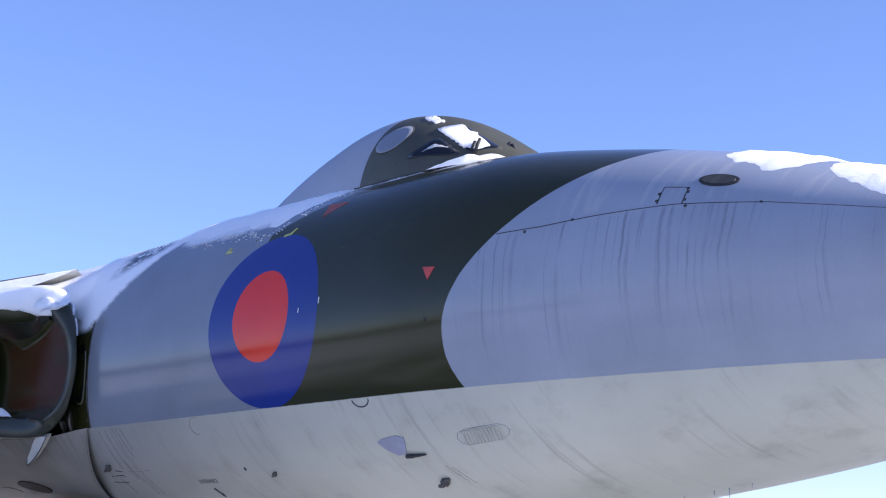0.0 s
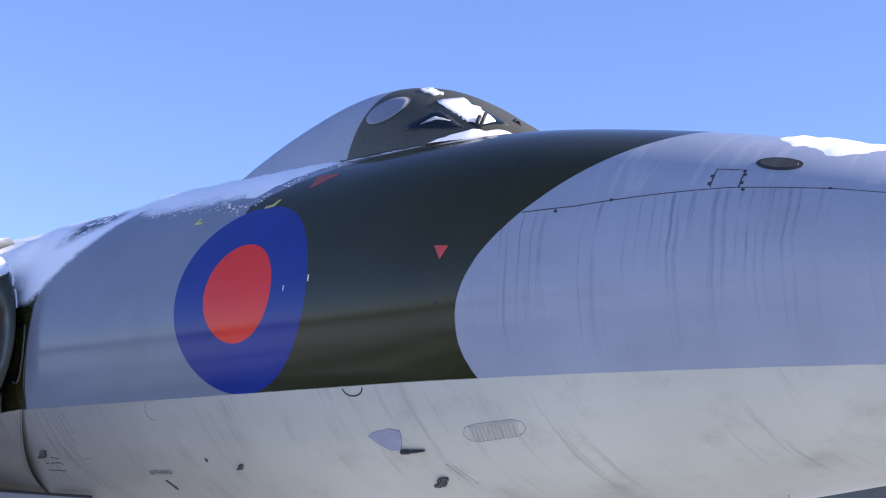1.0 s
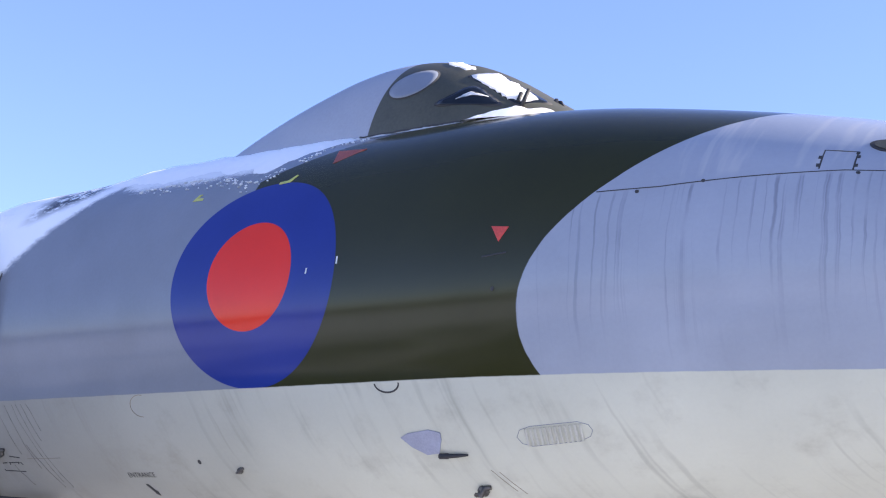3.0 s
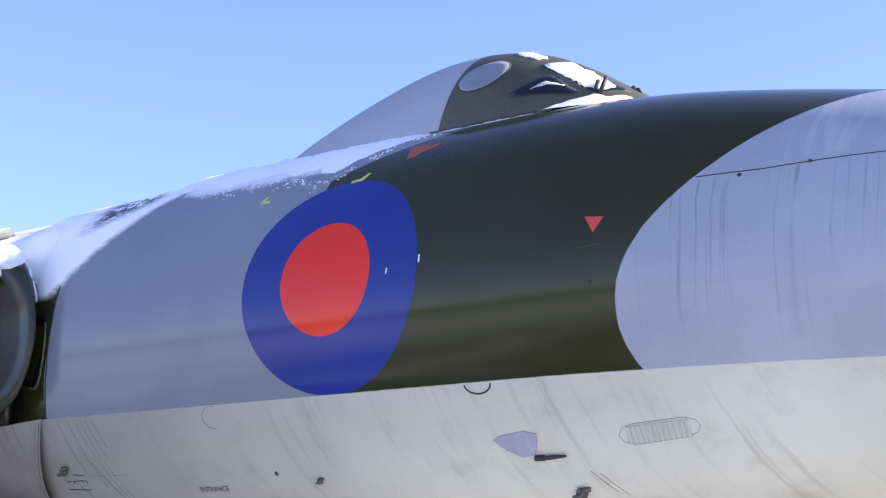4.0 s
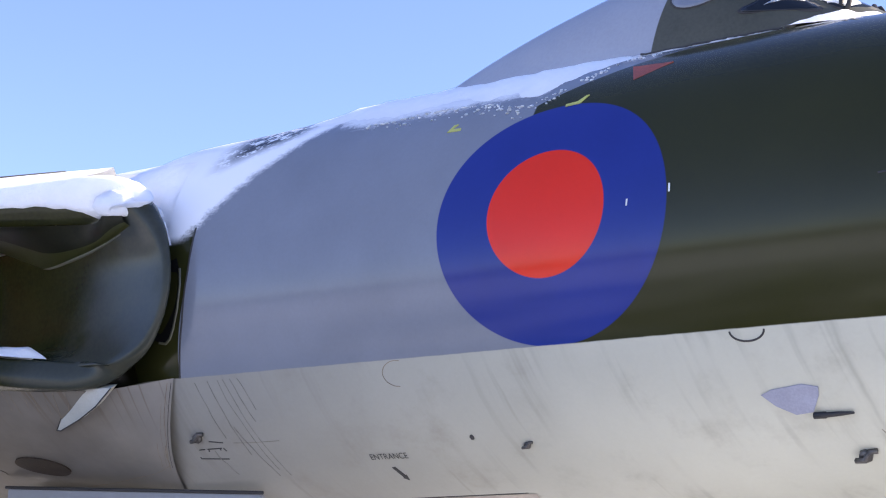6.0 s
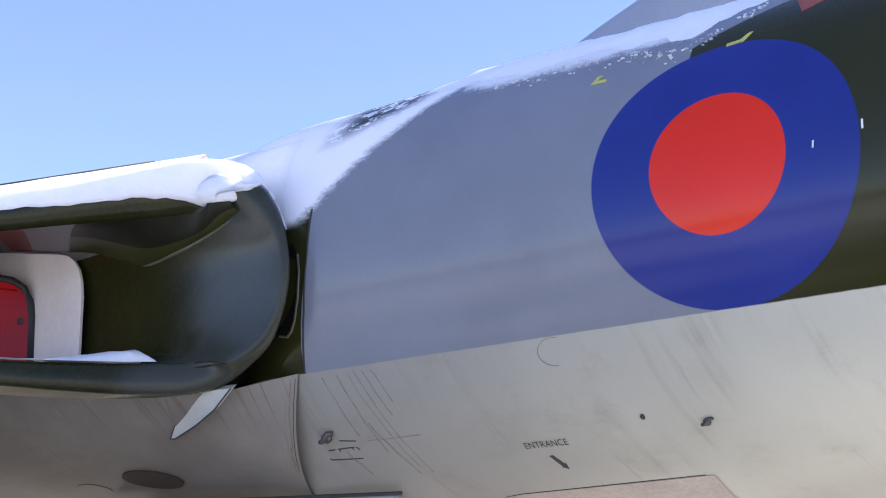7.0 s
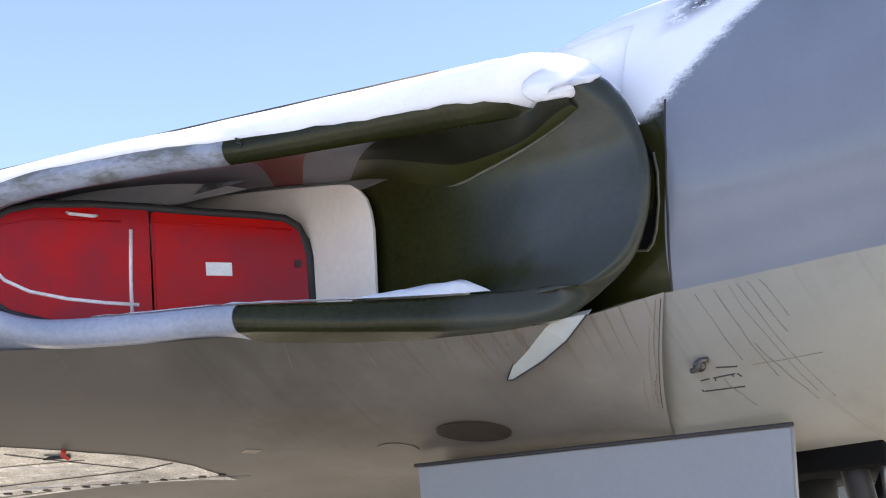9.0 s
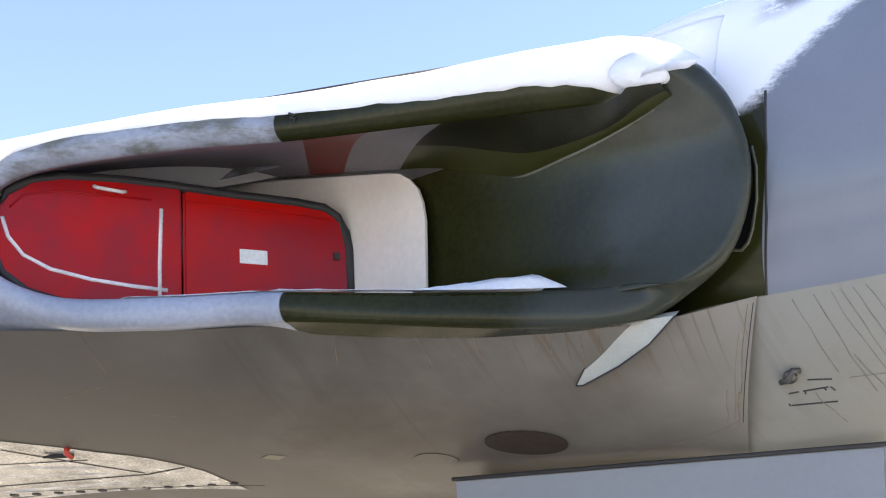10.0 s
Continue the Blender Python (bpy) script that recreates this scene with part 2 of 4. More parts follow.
    m.set("Base Color", m.mix(m.step(a, 0.3, 0.7), (0.93, 0.94, 0.95), (0.97, 0.97, 0.97))).set("Roughness", 0.75)
    m.set("Subsurface Weight", 0.8).set("Subsurface Scale", 0.12).set("Subsurface Radius", (1.0, 1.0, 1.0))
    m.bump(m.math("ADD", a, m.math("MULTIPLY", b, 0.2)), 0.35, 0.03)
    return m.mat


def apron_material():
    """Wet tarmac swept round the aircraft, with trodden snow left in patches, and open snow beyond."""
    m = Nodes("swept_apron")
    at = m.coords()
    x, y, _ = m.split(at)
    dx, dy = m.math("ADD", x, 3.0), m.math("ADD", y, 2.0)
    d = m.math("SQRT", m.math("ADD", m.math("MULTIPLY", dx, dx), m.math("MULTIPLY", dy, dy)))
    big, mid, fine = m.noise(at, 0.22, 4, 0.6), m.noise(at, 1.3, 5, 0.65), m.noise(at, 24.0, 4)
    open_snow = m.step(m.math("ADD", d, m.math("MULTIPLY", big, 8.0)), 19.0, 25.0)
    patch = m.step(m.math("ADD", m.math("MULTIPLY", big, 0.5), m.math("MULTIPLY", mid, 0.5)), 0.45, 0.57)
    cover = m.math("MAXIMUM", open_snow, m.math("MULTIPLY", patch, 0.92))
    tarmac = m.mix(fine, (0.045, 0.045, 0.045), (0.085, 0.08, 0.075))
    m.set("Base Color", m.mix(cover, tarmac, m.mix(mid, (0.80, 0.82, 0.85), (0.93, 0.94, 0.95))))
    m.set("Roughness", m.math("ADD", m.math("MULTIPLY", cover, 0.25), 0.5))
    m.bump(m.math("ADD", m.math("MULTIPLY", cover, 0.8), m.math("MULTIPLY", fine, 0.2)), 0.4, 0.03)
    return m.mat


def cover_red():
    m = Nodes("red_cover_paint")
    at = m.coords()
    _, _, z = m.split(at)
    a = m.noise(at, 1.1, 4, 0.55)
    fade = m.step(m.math("ADD", a, m.math("MULTIPLY", m.noise(at, 18.0, 3), 0.08)), 0.46, 0.66)
    m.set("Base Color", m.mix(fade, (0.48, 0.005, 0.003), (0.31, 0.012, 0.020))).set("Roughness", 0.24).set("Specular IOR Level", 0.16)
    m.bump(a, 0.15, 0.02)
    return m.mat


M_FUS, M_CAN, M_INT, M_UND = paint_fuselage(), paint_canopy(), paint_intake(), paint_under()
M_SNOW = snow_material()
M_RED = cover_red()
M_BLACK = plain("black_rubber", (0.018, 0.018, 0.02), 0.6)
M_SEAM = plain("seam_grime", (0.035, 0.034, 0.035), 0.7)
M_METAL = plain("dull_steel", (0.30, 0.30, 0.30), 0.4, 0.9)
M_DARK = plain("dark_bay", (0.008, 0.008, 0.008), 0.9, spec=0.05)
M_RUST = plain("rust_run", (0.21, 0.165, 0.115), 0.6, vary=0.4, scale=20.0)
M_STAIN = plain("dirty_run", (0.215, 0.20, 0.175), 0.6, vary=0.35, scale=14.0)
M_LATCH = plain("worn_latch", (0.10, 0.095, 0.09), 0.45, 0.5, vary=0.5, scale=30.0)
M_WHITE = plain("white_paint", WHITE, 0.35, vary=0.08)
M_DUCT = plain("duct_white", (0.80, 0.75, 0.69), 0.4, vary=0.06, scale=2.0)
M_GREEN = plain("green_paint", GREEN, 0.35)
M_GREYP = plain("grey_paint", GREY, 0.4)
M_LILAC = plain("bare_patch", (0.27, 0.29, 0.38), 0.35)
M_ORANGE = plain("red_marking", (0.60, 0.06, 0.04), 0.45, vary=0.2)
M_FADED = plain("faded_red_marking", (0.40, 0.085, 0.055), 0.5, vary=0.35)
M_YELLOW = plain("yellow_marking", (0.52, 0.52, 0.14), 0.5)
M_PALE = plain("pale_marking", (0.78, 0.80, 0.78), 0.5)
M_TAN = plain("brown_disc", (0.20, 0.17, 0.13), 0.45)
M_DOOR = plain("door_paint", (0.24, 0.25, 0.265), 0.4, vary=0.05, scale=2.0)
M_LIT_BELLY = plain("lit_belly_white", (0.46, 0.45, 0.45), 0.25, 0.4, vary=0.55, scale=5.0, bumpy=0.08)
M_GLARE = plain("glare_white", (0.78, 0.76, 0.78), 0.2, 0.3, vary=0.3, scale=8.0)
M_HATCH = plain("hatch_paint", (0.36, 0.31, 0.265), 0.4, vary=0.2, scale=3.0)
M_DISC = plain("brown_plate", (0.046, 0.034, 0.025), 0.65, vary=0.3, spec=0.15)
M_MAUVE = plain("duct_grey", (0.20, 0.195, 0.20), 0.45, vary=0.15, scale=3.0)
M_ROOF_SHADE = plain("duct_shaded_green", (0.017, 0.017, 0.009), 0.4, vary=0.3, scale=5.0, spec=0.2)
M_BRICK = plain("duct_dull_red", (0.20, 0.022, 0.016), 0.45, vary=0.25, scale=4.0)
M_LINING = plain("duct_mauve", (0.24, 0.21, 0.23), 0.5, vary=0.2, scale=3.0)
M_EDGE_LIT = plain("edge_lit_green", (0.085, 0.085, 0.055), 0.35, vary=0.3, scale=9.0)
M_STRIPE = plain("white_tape", (0.75, 0.70, 0.70), 0.6)


def glass_dark():
    m = Nodes("window_glass")
    m.set("Base Color", (0.012, 0.016, 0.022)).set("Roughness", 0.08).set("Specular IOR Level", 0.25)
    return m.mat


M_GLASS = glass_dark()
M_ICE = plain("ice", (0.35, 0.40, 0.44), 0.15, vary=0.05)
M_VENT = plain("vent_mesh", (0.055, 0.055, 0.045), 0.6, vary=0.5, scale=18.0)
M_PORT = plain("porthole_metal", (0.19, 0.215, 0.26), 0.4, vary=0.08)

# ---------------------------------------------------------------- shape helpers


def smooth(xs, ys):
    """A smooth curve through points, as a function."""
    xs, ys = np.array(xs, float), np.array(ys, float)
    d = np.gradient(ys, xs)
    flat = np.diff(ys) == 0
    d[:-1][flat] = 0
    d[1:][flat] = 0

    def f(x):
        x = min(max(x, xs[0]), xs[-1])
        i = int(min(max(np.searchsorted(xs, x) - 1, 0), len(xs) - 2))
        h = xs[i + 1] - xs[i]
        t = (x - xs[i]) / h
        return float((2 * t**3 - 3 * t**2 + 1) * ys[i] + (t**3 - 2 * t**2 + t) * h * d[i] + (3 * t**2 - 2 * t**3) * ys[i + 1] + (t**3 - t**2) * h * d[i + 1])
    return f


def s01(t):
    t = min(max(t, 0.0), 1.0)
    return t * t * (3 - 2 * t)


def shaded(mesh):
    mesh.polygons.foreach_set("use_smooth", [True] * len(mesh.polygons))
    return mesh


def part(name, bm, material, parent=None, label="", flat=False):
    bmesh.ops.recalc_face_normals(bm, faces=bm.faces)
    mesh = bpy.data.meshes.new(name)
    bm.to_mesh(mesh)
    bm.free()
    mesh.materials.append(material)
    if not flat:
        shaded(mesh)
    ob = new(name, mesh)
    if parent:
        ob.parent = parent
    if label:
        ob["label"] = label
    return ob


def grid(rows, close=False, uv=None):
    """A bmesh sheet from rows of points; uv gives two numbers for each point."""
    bm = bmesh.new()
    vs = [[bm.verts.new(p) for p in r] for r in rows]
    layer = bm.loops.layers.uv.new("UVMap") if uv else None
    n = len(rows[0])
    for i in range(len(rows) - 1):
        for j in range(n if close else n - 1):
            k = (j + 1) % n
            f = bm.faces.new((vs[i][j], vs[i + 1][j], vs[i + 1][k], vs[i][k]))
            if layer:
                for loop, (a, b) in zip(f.loops, ((i, j), (i + 1, j), (i + 1, k if k else n), (i, k if k else n))):
                    loop[layer].uv = uv(a, b)
    return bm


def box(bm, lo, hi, bevel=0.0):
    r = bmesh.ops.create_cube(bm, size=1.0)["verts"]
    for v in r:
        v.co = Vector([lo[k] + (v.co[k] + 0.5) * (hi[k] - lo[k]) for k in range(3)])
    if bevel:
        es = {e for v in r for e in v.link_edges}
        bmesh.ops.bevel(bm, geom=list(es), offset=bevel, segments=2, affect="EDGES", profile=0.5)
    return bm


def tube(points, radius, sides=8, bm=None):
    """A round bar along points; radius a number or one for each point."""
    bm = bm or bmesh.new()
    pts = [Vector(p) for p in points]
    rad = radius if isinstance(radius, (list, tuple)) else [radius] * len(pts)
    rings = []
    for i, p in enumerate(pts):
        t = (pts[min(i + 1, len(pts) - 1)] - pts[max(i - 1, 0)]).normalized()
        a = t.cross(Vector((0, 0, 1)) if abs(t.z) < 0.9 else Vector((1, 0, 0))).normalized()
        b = t.cross(a)
        rings.append([bm.verts.new(p + rad[i] * (math.cos(w) * a + math.sin(w) * b)) for w in [2 * math.pi * k / sides for k in range(sides)]])
    for r, q in zip(rings, rings[1:]):
        for k in range(sides):
            bm.faces.new((r[k], r[(k + 1) % sides], q[(k + 1) % sides], q[k]))
    bm.faces.new(rings[0][::-1])
    bm.faces.new(rings[-1])
    return bm


# ---------------------------------------------------------------- the aircraft's skin
AXIS_Z, RADIUS = 3.656, 1.45
f_top = smooth([-18, 0.7, 1.2, 1.66, 2.5, 3.07, 3.5, 4.28, 5.2, 6.0, 6.6], [1, 1, 0.987, 0.959, 0.862, 0.779, 0.706, 0.54, 0.32, 0.13, 0.02])
f_bot = smooth([-18, -4.3, -3.8, -3.45, -3.1, 1.2, 1.9, 2.73, 3.51, 4.2, 5.2, 6.0, 6.6], [0.80, 0.80, 0.92, 0.99, 1, 1, 0.96, 0.885, 0.815, 0.738, 0.55, 0.33, 0.05])
f_side = smooth([-18, -4.0, -3.45, -3.1, 1.0, 1.6, 2.43, 3.5, 4.3, 5.2, 6.0, 6.6], [0.78, 0.78, 0.93, 1, 1, 0.985, 0.93, 0.81, 0.68, 0.48, 0.27, 0.03])


def skin(x, deg, off=0.0):
    """A point on the fuselage: x along it, deg up from the starboard side, off metres outside it."""
    a = radians(deg)
    c, s = math.cos(a), math.sin(a)
    up = math.degrees(math.asin(max(-1, min(1, s))))
    flat = 1 - 0.11 * s01((up - 28) / 60)
    flat -= (0.042 * s01((up - 40) / 20) * (1 - s01((up - 64) / 16)) + 0.010 * s01((up - 60) / 20)) * s01((-1.9 - x) / 1.0)
    k = f_top(x) if s > 0 else f_bot(x)
    return Vector((x, -(RADIUS * flat * f_side(x) + off) * c, AXIS_Z + (RADIUS * flat * k + off) * s))


def drape(name, loops, material, parent, off=0.004, label="", thick=0.003):
    """Flat marks laid on the skin: polygons of (x, degrees)."""
    bm = bmesh.new()
    for poly in loops:
        top = [bm.verts.new(skin(x, d, off)) for x, d in poly]
        low = [bm.verts.new(skin(x, d, off - thick - 0.003)) for x, d in poly]
        bm.faces.new(top)
        for i in range(len(poly)):
            j = (i + 1) % len(poly)
            bm.faces.new((top[i], top[j], low[j], low[i]))
    return part(name, bm, material, parent, label, flat=True)


def line_on_skin(name, pts, width, material, parent, off=0.002, step=0.08, label=""):
    """A narrow strip along (x, degrees) points on the skin."""
    dense = []
    for (x0, d0), (x1, d1) in zip(pts, pts[1:]):
        n = max(1, int(math.hypot(x1 - x0, (d1 - d0) * 0.0253) / step))
        dense += [(x0 + (x1 - x0) * k / n, d0 + (d1 - d0) * k / n) for k in range(n)]
    dense.append(pts[-1])
    rows = []
    for i, (x, d) in enumerate(dense):
        x0, d0 = dense[max(i - 1, 0)]
        x1, d1 = dense[min(i + 1, len(dense) - 1)]
        tx, tv = x1 - x0, (d1 - d0) * 0.0253
        l = math.hypot(tx, tv) or 1
        nx, nv = -tv / l * width / 2, tx / l * width / 2 / 0.0253
        rows.append([skin(x - nx, d - nv, -0.004), skin(x - nx, d - nv, off), skin(x + nx, d + nv, off), skin(x + nx, d + nv, -0.004)])
    return part(name, grid(rows), material, parent, label)


plane = new("jet_bomber")
tagged(plane, "large camouflaged delta-winged jet bomber parked on snow, grey, green and white", "aircraft")

STATIONS = [-18 + 0.25 * i for i in range(60)] + [-3 + 0.06 * i for i in range(161)]
N_RING = 360


def fuselage_rows():
    return [[skin(x, -180 + 360 * j / N_RING) for j in range(N_RING)] for x in STATIONS]


def skin_uv(i, j):
    d = -180 + 360 * j / N_RING
    if d > 90:
        d = 180 - d
    elif d < -90:
        d = -180 - d
    return STATIONS[i], radians(d) * RADIUS


bm = grid(fuselage_rows(), close=True, uv=skin_uv)
bm.faces.new([v for v in bm.verts if abs(v.co.x - STATIONS[-1]) < 1e-4])
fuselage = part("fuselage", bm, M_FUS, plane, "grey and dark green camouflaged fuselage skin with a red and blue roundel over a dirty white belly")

# ---------------------------------------------------------------- canopy
c_top = smooth([-2.5, -2.25, -1.8, -1.5, -1.13, -0.78, -0.43, -0.1, 0.22, 0.48, 0.73, 0.93, 1.14, 1.35],
               [4.83, 4.92, 5.085, 5.197, 5.317, 5.412, 5.492, 5.522, 5.495, 5.425, 5.305, 5.182, 5.05, 4.88])
c_wide = smooth([-2.5, -2.0, -1.5, -0.5, 0.3, 0.84, 1.1, 1.35], [0.16, 0.32, 0.46, 0.66, 0.71, 0.63, 0.52, 0.36])
C_BASE = 4.70


def canopy_at(x, a, off=0.0):
    """A point on the canopy: x, and a in degrees round its section from the starboard base to the top."""
    c, s = math.cos(radians(a)), math.sin(radians(a))
    n = 2 / 2.2
    w, h = c_wide(x) + off, c_top(x) - C_BASE + off
    return Vector((x, -w * math.copysign(abs(c) ** n, c), C_BASE + h * abs(s) ** n))


def canopy_xz(x, z, off=0.0):
    s = min(max((z - C_BASE) / (c_top(x) - C_BASE), 0), 1) ** 1.1
    return canopy_at(x, math.degrees(math.asin(s)), off)


xs = [-2.5 + 3.85 * i / 70 for i in range(71)]
canopy = part("canopy", grid([[canopy_at(x, 180 * j / 48) for j in range(49)] for x in xs]), M_CAN, plane,
              "raised cockpit canopy, grey fairing behind a green cabin")


def canopy_patch(name, poly, material, parent, off=0.006, label=""):
    bm = bmesh.new()
    top = [bm.verts.new(canopy_xz(x, z, off)) for x, z in poly]
    low = [bm.verts.new(canopy_xz(x, z, -0.01)) for x, z in poly]
    cx, cz = sum(p[0] for p in poly) / len(poly), sum(p[1] for p in poly) / len(poly)
    mid = bm.verts.new(canopy_xz(cx, cz, off))
    inner = [[bm.verts.new(canopy_xz(cx + (x - cx) * f, cz + (z - cz) * f, off)) for x, z in poly] for f in (0.8, 0.55, 0.3)]
    for i in range(len(poly)):
        j = (i + 1) % len(poly)
        bm.faces.new((top[i], top[j], low[j], low[i]))
        for o, q in zip([top] + inner, inner):
            bm.faces.new((o[i], o[j], q[j], q[i]))
        bm.faces.new((inner[-1][i], inner[-1][j], mid))
    return part(name, bm, material, parent, label)


def rounded(poly, r=0.25, n=4):
    """Corners of a polygon rounded off."""
    out = []
    for i, p in enumerate(poly):
        a, b = Vector(poly[i - 1]), Vector(poly[(i + 1) % len(poly)])
        p = Vector(p)
        q0, q1 = p.lerp(a, r), p.lerp(b, r)
        out += [tuple(q0.lerp(p, t).lerp(p.lerp(q1, t), t)) for t in [k / n for k in range(n + 1)]]
    return out


def grown(poly, k):
    cx, cz = sum(p[0] for p in poly) / len(poly), sum(p[1] for p in poly) / len(poly)
    return [(cx + (x - cx) * k, cz + (z - cz) * k) for x, z in poly]


port = [(0.215 + 0.165 * math.cos(w) + 0.03 * math.sin(w), 5.205 + 0.115 * math.sin(w)) for w in [2 * math.pi * k / 28 for k in range(28)]]
canopy_patch("porthole_rim", grown(port, 1.07), M_SEAM, canopy, 0.004)
canopy_patch("porthole", port, M_PORT, canopy, 0.0055, "blanked oval cabin porthole")
tri = rounded([(0.46, 4.99), (0.93, 4.96), (0.69, 5.145)], 0.22)
canopy_patch("side_window_frame", grown(tri, 1.12), M_SEAM, canopy, 0.004)
side_window = canopy_patch("side_window", tri, M_GLASS, canopy, 0.009, "dark triangular cockpit side window")

# windscreen panes, wipers, vanes
pane = rounded([(0.60, 5.225), (0.70, 5.285), (1.11, 5.03), (1.00, 4.975)], 0.10)
canopy_patch("windscreen_frame", grown(pane, 1.10), M_SEAM, canopy, 0.004)
windscreen = canopy_patch("windscreen", pane, M_GLASS, canopy, 0.008, "dark sloping windscreen pane under snow")


def bar(name, a, b, r, parent, material=M_BLACK):
    return part(name, tube([a, b], r, 6), material, parent)


wiper = bar("wiper", (1.03, -0.46, 4.97), (1.05, -0.42, 5.085), 0.014, canopy)
bar("wiper_blade", (0.99, -0.45, 5.00), (0.985, -0.41, 5.075), 0.015, wiper)
bar("wiper", (1.12, -0.20, 5.00), (1.06, -0.12, 5.10), 0.018, canopy)
for x, s in ((1.50, 0.75), (1.13, 0.7)):
    bm = bmesh.new()
    z0 = skin(x, 88).z - 0.03 if x > 1.2 else 5.02
    box(bm, (x - 0.045 * s, -0.14, z0), (x + 0.03 * s, -0.12, z0 + 0.10 * s), 0.006)
    for v in bm.verts:
        v.co.x -= (v.co.z - z0) * 0.6
    part("vane", bm, M_BLACK, canopy)

# seam at the foot of the canopy
def skin_height(x, y):
    """Height of the fuselage top at a place."""
    lo, hi = 25.0, 90.0
    for _ in range(14):
        mid = (lo + hi) / 2
        lo, hi = (mid, hi) if skin(x, mid).y < y else (lo, mid)
    return skin(x, lo).z


def junction(x):
    """Where the canopy meets the fuselage, on the starboard side."""
    return next((canopy_at(x, a) for a in [k / 2 for k in range(180)] if canopy_at(x, a).z > skin_height(x, canopy_at(x, a).y)), canopy_at(x, 60))


rows = [junction(-0.1 + 1.35 * i / 40) + Vector((0, -0.006, 0.004)) for i in range(41)]
part("canopy_seal", tube(rows, 0.007, 6), M_SEAM, canopy)

# ---------------------------------------------------------------- engine intake
RIM = [(-6.30, -2.98, 3.66, 0.07), (-6.24, -2.94, 3.90, 0.07), (-6.02, -2.80, 4.05, 0.07), (-5.43, -2.45, 4.12, 0.075),
       (-4.93, -2.14, 4.135, 0.078), (-4.3, -1.88, 4.16, 0.10), (-3.75, -1.69, 4.18, 0.13), (-3.32, -1.57, 4.17, 0.14),
       (-3.06, -1.56, 4.02, 0.08), (-2.90, -1.56, 3.80, 0.035), (-2.87, -1.56, 3.58, 0.028), (-2.93, -1.56, 3.36, 0.03),
       (-3.09, -1.56, 3.19, 0.055), (-3.38, -1.58, 3.09, 0.083), (-3.8, -1.69, 3.10, 0.095), (-4.3, -1.88, 3.152, 0.088),
       (-4.99, -2.17, 3.235, 0.075), (-5.44, -2.45, 3.24, 0.075), (-5.9, -2.73, 3.28, 0.072), (-6.2, -2.92, 3.44, 0.07)]


def closed_curve(pts, per):
    out, n = [], len(pts)
    p = [np.array(q) for q in pts]
    for i in range(n):
        a, b, c, d = p[i - 1], p[i], p[(i + 1) % n], p[(i + 2) % n]
        for k in range(per):
            t = k / per
            out.append(0.5 * (2 * b + (c - a) * t + (2 * a - 5 * b + 4 * c - d) * t * t + (3 * b - a - 3 * c + d) * t**3))
    return out


rim = closed_curve(RIM, 8)
NR = len(rim)


def rim_frame(i):
    p, a, b = rim[i], rim[i - 1], rim[(i + 1) % NR]
    t = Vector((0, b[1] - a[1], b[2] - a[2])).normalized()
    n = Vector((0, t.z, -t.y))
    if n.dot(Vector((0, p[1] + 2.15, (p[2] - 3.66) * 1.5))) < 0:
        n = -n
    return Vector(p[:3]), n, float(p[3])


def rim_point(i, q, extra=0.0):
    """q < -1: inside the duct, -1..1: round the nose, > 1: outside, aft of the nose."""
    p, n, r = rim_frame(i)
    up = max(n.z, 0.0)
    r2 = r + extra
    if q < -1:
        d = (-q - 1) * (1 - 0.95 * s01((up - 0.02) / 0.10))
        w = p - n * r2
        k = s01(d / 1.5)
        if w.y > -2.3:
            u, v = (w.y + 2.3) / 0.712, (w.z - 3.66) / (0.46 if w.z > 3.66 else 0.42)
            f = 1 / max(1e-6, (abs(u) ** 8 + abs(v) ** 8) ** (1 / 8))
            box_w = Vector((w.x, -2.3 + u * f * 0.712, 3.66 + v * f * (0.46 if v > 0 else 0.42)))
            w = w.lerp(box_w, k)
        else:
            flat_z = 4.12 if n.z > 0 else 3.24
            w = w.lerp(Vector((w.x, w.y, flat_z)), k * s01((abs(n.z) - 0.3) / 0.6))
        return w + Vector((-d, 0.15 * d, 0.13 * d * up))
    if q <= 1:
        a = q * math.pi / 2
        return p + n * r2 * math.sin(a) + Vector((r2 * 1.5 * math.cos(a), 0, 0))
    d = (q - 1) * (0.06 + 0.94 * s01((n.z - 0.05) / 0.6))
    rise = 0.16 * (1 - math.exp(-d / 1.3)) * up
    return p + n * r2 + Vector((-d, 0, rise))


QS = [-4.6, -3.4, -2.6, -2.0, -1.6, -1.3, -1.12] + [-1 + k / 8 for k in range(17)] + [1.1, 1.3, 1.7, 2.3, 3.2, 4.5, 6.0]
rows = [[rim_point(i % NR, q) for q in QS] for i in range(NR + 1)]
bm = grid(rows, uv=lambda i, j: (0.0 if QS[j] < -0.6 else 1.0, i / NR))
# the duct's roof is a sheet of its own, so the sweep stops behind the upper lip
bm.faces.ensure_lookup_table()
per = len(QS) - 1
roofless = [bm.faces[i * per + j] for i in range(NR) for j in range(per) if QS[j] < -1.05
            and (max(rim_frame(i)[1].z, rim_frame((i + 1) % NR)[1].z) > 0.10 or (max(v.co.z for v in bm.faces[i * per + j].verts) > 4.03 and bm.faces[i * per + j].calc_center_median().x < -3.9))]
bmesh.ops.delete(bm, geom=roofless, context="FACES")
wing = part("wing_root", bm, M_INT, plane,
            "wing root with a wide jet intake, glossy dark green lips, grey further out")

up_ids = [i for i in range(NR) if rim[i][2] > 3.9 and -5.06 < rim[i][0] < -4.92]
